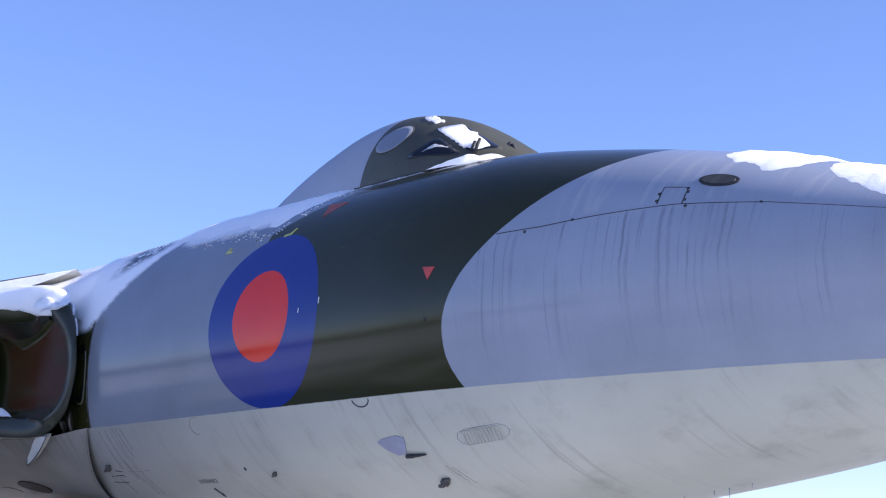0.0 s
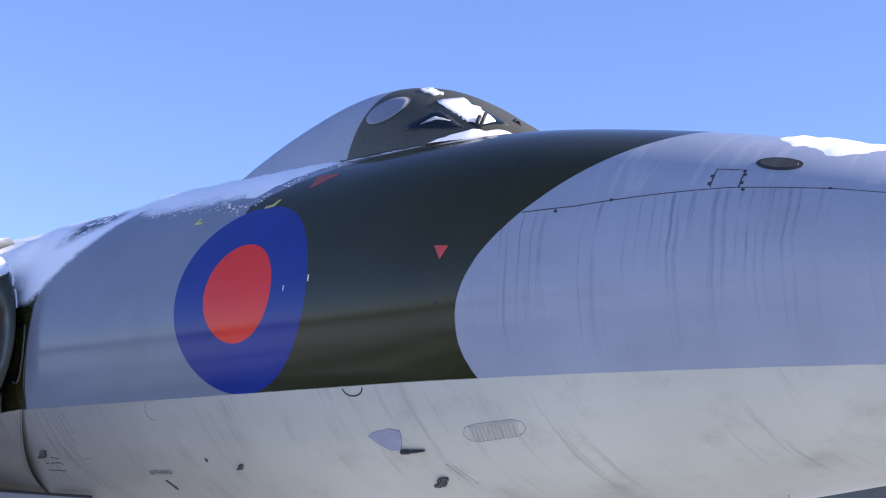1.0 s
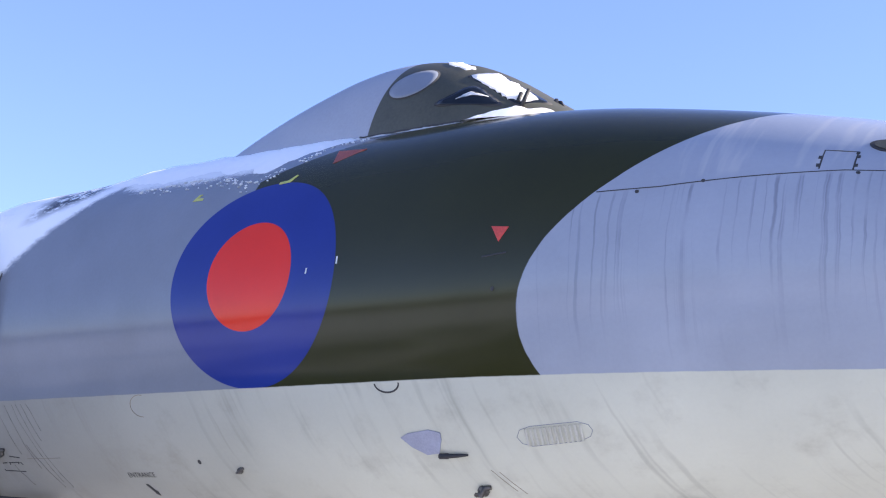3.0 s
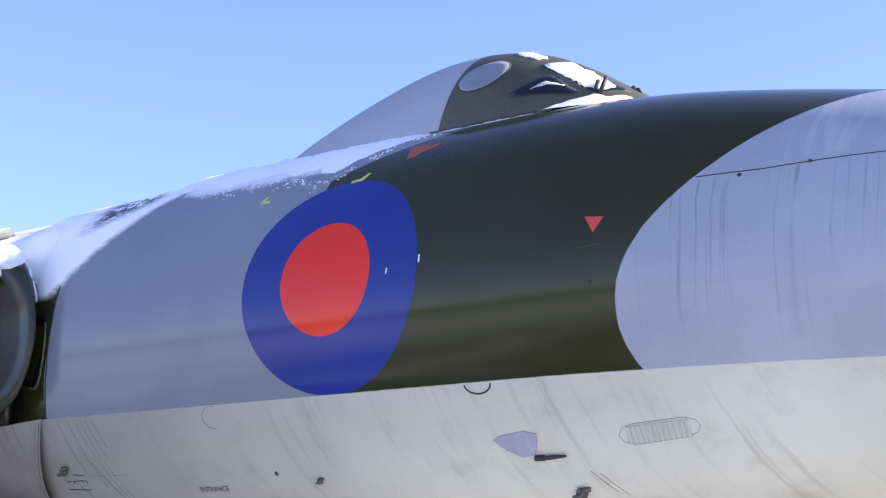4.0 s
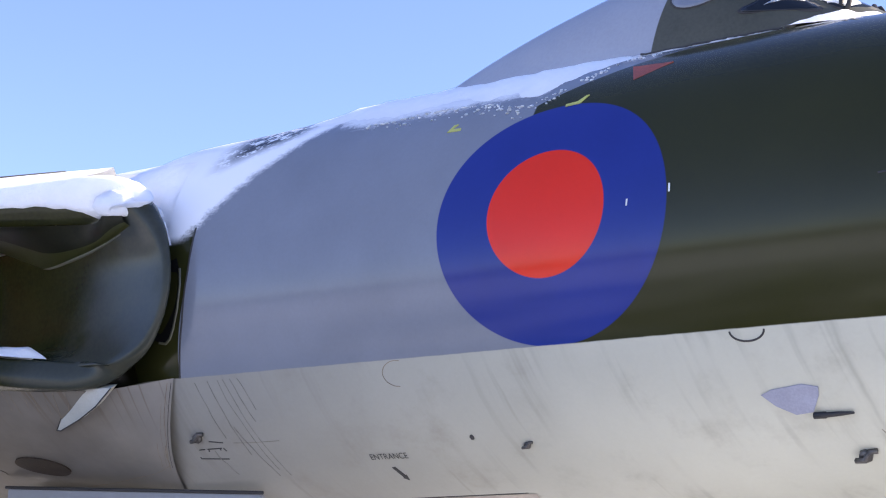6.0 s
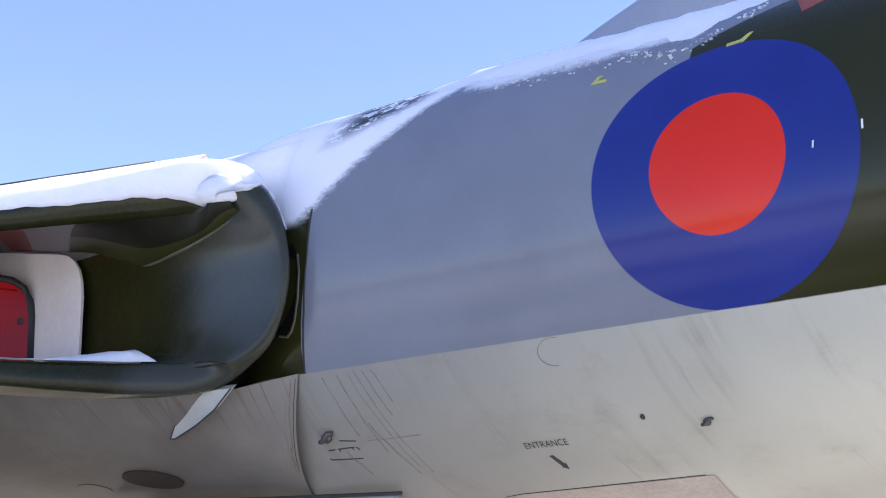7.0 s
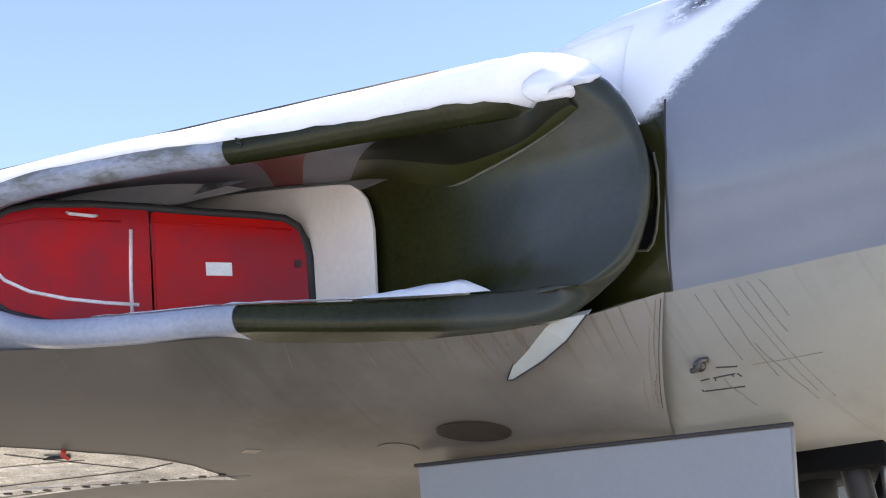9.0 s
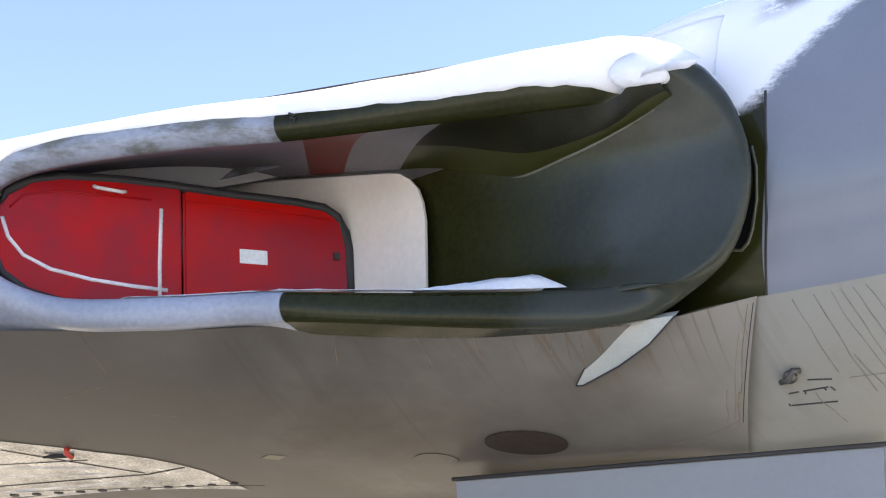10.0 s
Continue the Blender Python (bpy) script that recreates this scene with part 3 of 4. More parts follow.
chip = [rim_point(up_ids[0], q, 0.003) + Vector((0.02 * s, 0, 0)) for q, s in ((0.42, 0), (0.30, 1), (0.22, -0.6), (0.10, 0.8), (-0.02, 0))]
part("paint_chip", tube(chip, 0.007, 6), M_SEAM, wing, "dark chip in the lip paint")

# pale plate on the inner wall of the duct
def wall_y(x):
    return -1.588 + 0.15 * (-2.87 - x) - 0.075


bm = bmesh.new()
outline = [(-4.69, 3.30), (-4.67, 3.76), (-4.682, 3.86), (-4.71, 3.94), (-4.76, 4.0), (-4.83, 4.05), (-4.92, 4.075), (-5.6, 4.215), (-6.7, 4.42), (-6.7, 3.30)]
a = [bm.verts.new((x, wall_y(x), z)) for x, z in outline]
b = [bm.verts.new((x, wall_y(x) + 0.02, z)) for x, z in outline]
bm.faces.new(a)
for i in range(len(a)):
    j = (i + 1) % len(a)
    bm.faces.new((a[i], a[j], b[j], b[i]))
part("duct_panel", bm, M_DUCT, wing, "cream white panel on the duct wall with a rounded corner", flat=True)

# roof of the duct: painted bays between the lip and the crease on the inner wall
def roof_fore(x):
    near = sorted((i for i in range(NR) if rim[i][2] > 3.7), key=lambda k: abs(rim[k][0] - x))[:2]
    i, j = near
    t = (x - rim[i][0]) / (rim[j][0] - rim[i][0])
    return rim_point(i, -1.02).lerp(rim_point(j, -1.02), min(max(t, 0), 1))


crease_y = smooth([-7.2, -5.6, -4.9, -4.6, -4.3, -4.15, -3.8, -3.45, -3.28, -3.14], [-1.0, -1.24, -1.343, -1.365, -1.378, -1.395, -1.455, -1.525, -1.565, -1.60])
crease_z = smooth([-7.2, -5.6, -4.9, -4.6, -4.3, -4.15, -3.8, -3.45, -3.28, -3.14], [4.55, 4.235, 4.09, 4.03, 3.92, 3.872, 3.880, 3.925, 3.958, 3.992])


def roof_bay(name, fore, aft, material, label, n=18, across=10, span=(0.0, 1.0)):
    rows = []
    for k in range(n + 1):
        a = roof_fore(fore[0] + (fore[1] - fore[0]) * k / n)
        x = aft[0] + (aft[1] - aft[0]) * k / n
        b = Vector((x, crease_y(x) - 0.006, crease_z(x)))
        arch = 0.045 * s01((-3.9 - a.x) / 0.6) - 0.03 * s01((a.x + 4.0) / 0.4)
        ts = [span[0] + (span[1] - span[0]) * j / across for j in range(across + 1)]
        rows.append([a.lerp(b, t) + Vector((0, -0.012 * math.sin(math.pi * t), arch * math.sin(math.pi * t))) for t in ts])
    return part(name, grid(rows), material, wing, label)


roof_bay("duct_roof", (-3.17, -4.24), (-3.14, -4.84), M_ROOF_SHADE, "green duct roof behind the upper lip, painted darker for its shade", 36, 8, (0.0, 0.58))
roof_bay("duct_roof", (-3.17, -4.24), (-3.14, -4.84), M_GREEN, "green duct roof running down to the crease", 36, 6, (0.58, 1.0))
roof_bay("duct_roof", (-4.24, -4.58), (-4.84, -5.24), M_MAUVE, "grey bay of the duct roof")
roof_bay("duct_roof", (-4.58, -4.88), (-5.24, -5.50), M_BRICK, "dull red bay of the duct roof")
roof_bay("duct_roof", (-4.88, -6.22), (-5.50, -7.2), M_LINING, "mauve-grey bay of the duct roof")
crest = [Vector((x, crease_y(x) - 0.004, crease_z(x) - 0.002)) for x in [-3.16 - 1.1 * k / 30 for k in range(31)]]
part("duct_crease", tube(crest, [0.004 + 0.011 * math.sin(math.pi * k / 30) ** 0.7 for k in range(31)], 8), M_EDGE_LIT, wing, "pale crease between duct roof and wall, its highlight painted on")

# blade under the splitter
blade = [(-3.27, -1.565, 3.03), (-3.42, -1.535, 2.93), (-3.60, -1.49, 2.865), (-3.83, -1.425, 2.815), (-3.87, -1.42, 2.82), (-3.78, -1.47, 2.90), (-3.66, -1.52, 2.98), (-3.58, -1.55, 3.04)]
bm = bmesh.new()
blade = [(x + 0.02, y, z - 0.03) for x, y, z in blade]
a = [bm.verts.new(p) for p in blade]
b = [bm.verts.new(Vector(p) + Vector((0.0, 0.05, 0.03))) for p in blade]
bm.faces.new(a)
for i in range(len(a)):
    j = (i + 1) % len(a)
    bm.faces.new((a[i], a[j], b[j], b[i]))
fin = part("splitter_fin", bm, M_WHITE, wing, "curved white fin tip under the intake lip", flat=True)

part("fin_edge", tube([Vector(p) + Vector((0, -0.002, -0.002)) for p in blade[:5]], 0.0045, 6), M_SEAM, fin)
part("fin_edge", tube([Vector(p) + Vector((0, -0.002, 0.002)) for p in blade[4:]], 0.0035, 6), M_SEAM, fin)

# outer wing
def wing_section(y):
    k = (-2.95 - y) / 8.05
    x0, x1 = -6.28 - (-2.95 - y) * 1.2, -17.5 - 0.8 * k
    half = 0.46 - 0.30 * k
    out = []
    for j in range(40):
        w = 2 * math.pi * j / 40
        c = 0.5 - 0.5 * math.cos(w)
        t = half * 2.2 * (math.sqrt(c) * 1.0 - 0.45 * c - 0.55 * c**2.2) * (1 if w < math.pi else -1)
        out.append((x0 + (x1 - x0) * c, y, 3.68 + t * (0.9 if w < math.pi else 0.75)))
    return out


wing_rows = [wing_section(-2.95 - 8.05 * i / 12) for i in range(13)]
bm = grid(wing_rows, close=True)
for r in (0, -1):
    bm.faces.new([v for v in bm.verts if abs(v.co.y - wing_rows[r][0][1]) < 1e-4])
part("outer_wing", bm, M_UND, plane, "grey and white outer wing")
bm = grid([[(x, -y, z) for x, y, z in wing_section(-2.0 - 9.0 * i / 12)] for i in range(13)], close=True)
part("outer_wing", bm, M_UND, plane, "grey and white outer wing")

bm = bmesh.new()
box(bm, (-17.5, -3.05, 2.9), (-7.6, 3.05, 4.25), 0.2)
part("centre_wing", bm, M_UND, plane, "thick centre section of the wing")

# underside of the wing root and belly
u_y = smooth([-12, -9, -6.2, -5.44, -4.99, -4.3, -3.8, -3.4, -3.15, -2.95], [-7.7, -5.2, -2.90, -2.40, -2.12, -1.84, -1.66, -1.52, -1.43, -1.345])
u_z = smooth([-12, -9, -6.2, -5.44, -4.99, -4.3, -3.8, -3.4, -3.15, -2.95], [3.3, 3.28, 3.22, 3.175, 3.165, 3.075, 3.02, 3.01, 3.035, 3.07])
u_b = smooth([-12, -5, -4, -2.95], [2.52, 2.50, 2.45, 2.30])


def under(x, t, off=0.0):
    """A point of the underside: t 0 at the lip, 1 at the belly, up to 2 at the middle of the belly."""
    x = x - 0.46 * min(t, 1.0) * s01((x + 4.6) / 1.6)
    y0, z0, z1 = u_y(x), u_z(x), u_b(x)
    if t > 1:
        return Vector((x, -0.5 + 0.5 * (t - 1), z1 - (0.04 + 0.17 * s01((-4.6 - x) / 0.8)) * math.sin((t - 1) * math.pi / 2) - off))
    bulge = 0.085 + 0.04 * s01((x + 3.6) / 0.6)
    n = Vector((0, z1 - z0, -(-0.5 - y0))).normalized()
    if n.z > 0:
        n = -n
    return Vector((x, y0 + (-0.5 - y0) * t, z0 + (z1 - z0) * t)) + n * (bulge * math.sin(math.pi * t) + off - 0.006 + 0.018 * s01((-2.98 - x) / 0.45))


ux = [-12 + 0.45 * i for i in range(14)] + [-5.8 + 0.075 * i for i in range(39)]
ts = [k / 20 for k in range(21)] + [1.25, 1.5, 1.75, 2.0]
rows = []
for x in ux:
    half = [under(x, t) for t in ts]
    rows.append(half + [Vector((p.x, -p.y, p.z)) for p in half[-2::-1]])
belly = part("underside", grid(rows), M_UND, plane, "dirty off-white underside of the wing root with oily stains and painted shade low down")

# round access disc, small patch and panel joints on the underside
def under_patch(name, cx, ct, rx, rt, material, n=28, off=0.004, parent=belly, label=""):
    ws = [2 * math.pi * k / n for k in range(n + 1)]
    rows = [[under(cx + rx * f * math.cos(w), ct + rt * f * math.sin(w), o) for w in ws] for f, o in ((0.02, off), (0.35, off), (0.7, off), (1.0, off), (1.0, -0.01))]
    bm = grid(rows)
    return part(name, bm, material, parent, label, flat=True)


def under_line(pts, width, parent=belly, name="panel_joint", material=M_SEAM, off=0.002):
    rows = []
    for (x0, t0), (x1, t1) in zip(pts, pts[1:]):
        n = 10
        for k in range(n + 1):
            x, t = x0 + (x1 - x0) * k / n, t0 + (t1 - t0) * k / n
            p, q = under(x, t, off), under(x + (x1 - x0) * 0.01, t + (t1 - t0) * 0.01, off)
            d = (q - p).normalized()
            s = d.cross(Vector((0, -0.6, -0.8))).normalized() * width / 2
            rows.append([p - s, p + s])
    return part(name, grid(rows), material, parent)


under_patch("access_disc", -4.32, 0.62, 0.25, 0.085, M_DISC, label="round brown access disc", off=0.012)
under_patch("access_disc", -4.95, 0.72, 0.12, 0.05, M_UND)
under_patch("small_plate", -5.75, 0.62, 0.07, 0.018, M_TAN, n=4)
def under_curve(xs, ts, width, material=M_SEAM, name="panel_joint"):
    f = smooth(xs, ts)
    n = 14
    under_line([(xs[0] + (xs[-1] - xs[0]) * k / n, f(xs[0] + (xs[-1] - xs[0]) * k / n)) for k in range(n + 1)], width, name=name, material=material)


under_line([(-5.85, 0.02), (-5.94, 0.17)], 0.004, material=M_RUST)
under_line([(-6.0, 0.22), (-6.45, 0.30)], 0.003, material=M_RUST)
under_line([(-5.85, 0.38), (-6.0, 0.36)], 0.003, material=M_RUST)
under_line([(-4.8, 0.01), (-4.92, 0.17)], 0.0035, material=M_RUST)
under_curve([-4.2, -3.69, -3.3, -3.15, -3.03, -2.98], [0.84, 0.75, 0.64, 0.59, 0.53, 0.50], 0.003, M_RUST)
under_line([(-2.962, 0.02), (-2.965, 0.25), (-2.968, 0.42), (-2.97, 0.52)], 0.004)
for x, t0, t1, wide in ((-2.985, 0.02, 0.45, 0.004), (-3.01, 0.12, 0.50, 0.002), (-3.045, 0.34, 0.51, 0.003), (-2.99, 0.36, 0.54, 0.006)):
    under_line([(x, t0), (x - 0.004, t0 * 0.6 + t1 * 0.4), (x + 0.006, t0 * 0.3 + t1 * 0.7), (x, t1)], wide, name="rust_run", material=M_RUST)

# drips that hang below the lower lip
for k, x in enumerate((-3.62, -3.70, -3.76, -3.85, -3.91, -4.0, -4.06, -4.18, -4.31, -4.45)):
    under_line([(x, 0.015), (x - 0.008 * (k % 3), 0.08), (x - 0.02, 0.13 + 0.05 * ((k * 7) % 4) / 3)], 0.003 + 0.0015 * (k % 2), name="rust_run", material=M_RUST)

# belly area painted brighter for light off the snow, with its row of fasteners
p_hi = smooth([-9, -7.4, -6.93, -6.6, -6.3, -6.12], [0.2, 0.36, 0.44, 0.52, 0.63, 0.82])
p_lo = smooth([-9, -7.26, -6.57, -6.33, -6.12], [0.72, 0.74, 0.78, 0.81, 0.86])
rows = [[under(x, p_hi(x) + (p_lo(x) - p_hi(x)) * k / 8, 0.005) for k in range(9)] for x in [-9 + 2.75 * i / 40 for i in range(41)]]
part("lit_belly", grid(rows), M_LIT_BELLY, belly, "white belly area painted brighter for light off the snow, with a row of fasteners")
under_line([(-7.0, 0.48), (-6.57, 0.655)], 0.012, off=0.008)
under_line([(-7.6, 0.66), (-6.57, 0.665), (-6.3, 0.64)], 0.010, off=0.008)
under_line([(-8.5, 0.62), (-7.2, 0.55), (-6.7, 0.56)], 0.008, off=0.008)
under_line([(-8.5, 0.70), (-7.44, 0.70), (-6.33, 0.775), (-6.1, 0.80)], 0.005, off=0.008)
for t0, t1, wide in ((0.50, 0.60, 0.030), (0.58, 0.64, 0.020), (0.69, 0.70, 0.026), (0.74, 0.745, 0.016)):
    under_line([(-8.4, t0), (-7.4, t0 * 0.55 + t1 * 0.45), (-6.75, t1)], wide, name="painted_glare", material=M_GLARE, off=0.0065)
for k in range(17):
    under_patch("fastener", -6.25 - 0.13 * k, 0.773 - 0.0055 * k, 0.026, 0.007, M_SEAM, n=8, off=0.009)
bm = tube([under(-6.69, 0.5, 0.0), under(-6.69, 0.5, 0.03), under(-6.67, 0.51, 0.05)], [0.018, 0.016, 0.010], 8)
part("red_plug", bm, M_ORANGE, belly, "small red plug")
bm = tube([under(-6.72, 0.53, 0.0), under(-6.86, 0.52, 0.02)], [0.022, 0.006], 6)
part("drain_scoop", bm, M_BLACK, belly)

# ---------------------------------------------------------------- red intake cover
cover = tagged(new("intake_cover"), "bright red intake blanking cover with black rubber edging and white tape", "cover")
CA, CD = Vector((-5.24, -1.30, 0)), Vector((-0.574, -0.819, 0))
CN = Vector((0.819, -0.574, 0))


def on_cover(a, z, off=0.0):
    return CA + CD * a + CN * off + Vector((0, 0, z))


def cover_sheet(name, outline, thick, off, material, label=""):
    bm = bmesh.new()
    a = [bm.verts.new(on_cover(x, z, off + thick)) for x, z in outline]
    b = [bm.verts.new(on_cover(x, z, off)) for x, z in outline]
    bm.faces.new(a)
    bm.faces.new(b[::-1])
    for i in range(len(a)):
        bm.faces.new((a[i], a[(i + 1) % len(a)], b[(i + 1) % len(a)], b[i]))
    bmesh.ops.bevel(bm, geom=[e for e in bm.edges if all(v in a for v in e.verts)], offset=0.012, segments=2, affect="EDGES")
    return part(name, bm, material, cover, label, flat=True)


right = [(0.0, 3.34), (0.0, 3.72), (0.02, 3.82), (0.06, 3.90), (0.13, 3.945), (0.28, 3.965), (0.60, 3.985), (0.885, 4.01), (0.885, 3.34)]
left = [(0.897, 3.34), (0.897, 4.012), (1.2, 4.03), (1.5, 4.03), (1.65, 4.0), (1.76, 3.93), (1.83, 3.80), (1.84, 3.66), (1.78, 3.52), (1.66, 3.43), (1.4, 3.36)]
cover_sheet("panel", right, 0.05, 0.0, M_RED)
cover_sheet("panel", left, 0.055, 0.0, M_RED)
rimline = [on_cover(a, z, 0.035) for a, z in right[:-1] + left[1:]]
part("edging", tube(rimline, 0.028, 8), M_BLACK, cover, "black rubber edging")
tape = [(1.0, 3.885), (1.005, 3.75), (1.01, 3.60), (1.01, 3.42)]
part("tape", tube([on_cover(a, z, 0.054) for a, z in tape], 0.011, 6), M_STRIPE, cover, "white tape strip")
tape = [(0.97, 3.46), (1.15, 3.475), (1.35, 3.50), (1.55, 3.545), (1.68, 3.61), (1.755, 3.70), (1.785, 3.80)]
part("tape", tube([on_cover(a, z, 0.054) for a, z in tape], 0.011, 6), M_STRIPE, cover, "white tape strip")
bm = bmesh.new()
a = [bm.verts.new(on_cover(x, z, 0.056)) for x, z in ((0.45, 3.615), (0.595, 3.62), (0.595, 3.695), (0.45, 3.69))]
b = [bm.verts.new(on_cover(x, z, 0.046)) for x, z in ((0.45, 3.615), (0.595, 3.62), (0.595, 3.695), (0.45, 3.69))]
bm.faces.new(a)
for i in range(4):
    bm.faces.new((a[i], a[(i + 1) % 4], b[(i + 1) % 4], b[i]))
part("paper_label", bm, M_PALE, cover, "white paper label", flat=True)
bm = bmesh.new()
a = [bm.verts.new(on_cover(x, z, 0.062)) for x, z in ((0.06, 3.66), (0.09, 3.66), (0.09, 3.70), (0.06, 3.70))]
b = [bm.verts.new(on_cover(x, z, 0.04)) for x, z in ((0.06, 3.66), (0.09, 3.66), (0.09, 3.70), (0.06, 3.70))]
bm.faces.new(a)
for i in range(4):
    bm.faces.new((a[i], a[(i + 1) % 4], b[(i + 1) % 4], b[i]))
part("catch", bm, M_BLACK, cover, flat=True)
part("pull_handle", tube([on_cover(1.34, 3.985, 0.055), on_cover(1.33, 3.97, 0.08), on_cover(1.2, 3.955, 0.08), on_cover(1.18, 3.965, 0.055)], 0.010, 6), M_STRIPE, cover)
part("ridge", tube([on_cover(0.87, 3.93, 0.05), on_cover(0.4, 3.90, 0.05), on_cover(0.1, 3.88, 0.05)], 0.006, 6), M_RED, cover)
part("ridge", tube([on_cover(1.05, 3.93, 0.055), on_cover(1.5, 3.95, 0.055), on_cover(1.68, 3.92, 0.055), on_cover(1.75, 3.85, 0.055)], 0.006, 6), M_RED, cover)

# ---------------------------------------------------------------- snow on the wing
def snow_sheet(name, rows, label):
    ob = part(name, grid(rows), M_SNOW, None)
    return tagged(ob, label, "snow", kind="stuff")


s_lo = smooth([-6.4, -5.6, -5.0, -4.62, -4.23, -4.0, -3.8, -3.55, -3.32, -3.13], [0.62, 0.55, 0.42, 0.22, 0.02, -0.08, -0.20, -0.58, -0.85, -0.95])
s_hi = smooth([-3.5, -3.40, -3.34, -3.26, -3.13], [5.5, 2.5, 0.95, 0.25, -0.55])
ids = [i for i in range(NR) if rim[i][2] > 3.85 and rim[i][0] < -3.13]
rows = []
for n, i in enumerate(ids):
    x = rim[i][0]
    rag = 0.10 * noise.noise((x * 5.0, 0.3, 0)) + 0.09 * noise.noise((x * 14.0, 2.1, 0)) + 0.06 * noise.noise((x * 37.0, 4.1, 0))
    rag *= 1 - 0.8 * s01((x + 3.9) / 0.3)
    start, stop = s_lo(x) + rag, (9.0 if x < -3.5 else s_hi(x))
    endcap = min(1.0, n / 2, (len(ids) - 1 - n) / 2)
    top = min(1.0, stop)
    qs = [start + (top - start) * m / 9 for m in range(10)] + [min(q, stop) for q in (1.1, 1.3, 1.6, 2.2, 3.0, 4.0, 5.5)]
    row = [rim_point(i, start - 0.03, -0.012)]
    for m, q in enumerate(qs):
        t = (0.016 + 0.020 * s01(m / 5)) * endcap + 0.004 * noise.noise((x * 7, q * 5, 1.0)) + 0.003 * noise.noise((x * 30, q * 16, 1.0))
        t += 0.045 * math.exp(-((x + 5.0) / 0.45) ** 2) * s01((m - 5) / 4)
        fade = s01((stop - q) / 0.25) if stop < 5 else 1.0
        row.append(rim_point(i, q, max(t, 0.003) * fade - 0.006 * (1 - fade)))
    rows.append(row)
snow_sheet("wing_snow", rows, "thick bright snow lying on the wing leading edge")

# overhanging end of that snow, at the corner of the intake
lump = bmesh.new()
bmesh.ops.create_icosphere(lump, subdivisions=4, radius=1.0)
for v in lump.verts:
    c = v.co.copy()
    k = 1 + 0.06 * noise.noise(c * 2.2) + 0.03 * noise.noise(c * 6.0)
    low = -0.75 if c.z < -0.75 else c.z
    v.co = Vector((-3.265 + 0.165 * c.x * k - 0.02 * c.z, -1.640 + 0.062 * c.y * k * (1 - 0.75 * max(c.z, 0.0)) + 0.10 * (0.165 * c.x), 4.132 + 0.100 * low * k - 0.10 * (0.165 * c.x)))
tagged(part("wing_snow", lump, M_SNOW), "rounded overhanging end of the snow on the wing", "snow", kind="stuff")

# crumbs beside it on the splitter, and a sliver on the far side of the lip
rows = []
for n, (x, q, w) in enumerate(((-3.36, 1.15, 0.03), (-3.32, 0.98, 0.10), (-3.28, 0.80, 0.20), (-3.24, 0.62, 0.28), (-3.20, 0.48, 0.32), (-3.16, 0.36, 0.26), (-3.12, 0.25, 0.14), (-3.10, 0.2, 0.03))):
    i = min(range(NR), key=lambda k: abs(rim[k][0] - x) + (9 if rim[k][2] < 3.7 else 0))
    rows.append([rim_point(i, q + w * (t - 0.5), 0.016 * math.sin(math.pi * t) - 0.003 + 0.006 * noise.noise((x * 40, t * 6, 8))) for t in [k / 6 for k in range(7)]])
snow_sheet("wing_snow", rows, "crumbs of frozen snow on the intake splitter")
rows = []
lip = [i for i in range(NR) if rim[i][2] > 3.84 and rim[i][0] > -3.07]
for n, i in enumerate(lip):
    w = 0.5 * math.sin(math.pi * (n + 0.5) / len(lip)) + 0.05
    rows.append([rim_point(i, 0.35 + w * t, 0.010 * math.sin(math.pi * t)) for t in [k / 5 for k in range(6)]])
snow_sheet("wing_snow", rows, "sliver of snow on the back of the splitter lip")

# snow on the upper surface of the wing, up to the dark edge along its crest
CREST, CREST_DIR = Vector((-6.0, -2.05, 4.45)), Vector((0.86, 0.51, 0.105))
rows = []
for i in [k for k in range(NR) if rim[k][2] > 3.9 and -6.2 < rim[k][0] < -3.5]:
    a = rim_point(i, 1.15, 0.030)
    away = (-0.50, 0.87)
    tau = ((a.x - CREST.x) * away[1] - (a.y - CREST.y) * away[0]) / (CREST_DIR.x * away[1] - CREST_DIR.y * away[0])
    b = CREST + CREST_DIR * tau
    rows.append([a.lerp(b, j / 10) + Vector((0, 0, -0.012 * math.sin(math.pi * j / 10) + 0.005 * noise.noise((a.x * 4, j * 0.8, 2.0)))) for j in range(11)]
                + [b + Vector((-0.3, 0.5, -0.25))])
snow_sheet("wing_top_snow", rows, "smooth sunlit snow rising to the crest of the wing")
part("crest_strip", tube([CREST + CREST_DIR * t for t in (-2.2, -1, 0, 1, 1.9)], 0.008, 6), M_SEAM, wing, "dark edge strip along the crest of the wing")

# snow in the hollow between wing and fuselage
rows = []
for i in range(40):
    x = -2.93 - 6.0 * (i / 39) ** 1.5
    d = max(0.0, -3.32 - x)
    yo = -1.50 if x > -3.3 else max(-1.62, -1.5 - (-3.3 - x) * 0.4)
    zo = 4.02 + 0.26 * s01((-3.02 - x) / 0.3) + 0.16 * (1 - math.exp(-d / 1.3))
    hi = 36 + 16 * s01((-3.0 - x) / 2.0)
    top = skin(x, hi, 0.015)
    rise = s01((-2.95 - x) / 1.1)
    row = []
    for j in range(13):
        t = j / 12
        p = Vector((x, yo, zo)).lerp(top, t)
        p.z -= 0.06 * math.sin(math.pi * t)
        p.z += 0.010 * noise.noise((x * 5, t * 5, 4.0))
        row.append(skin(x, 15 + (hi - 15) * t, -0.012 + 0.016 * s01(i / 5)).lerp(p, rise))
    rows.append(row)
snow_sheet("root_snow", rows, "snow drifted in the hollow between wing and fuselage")

# tongue of snow on the intake floor
rows = []
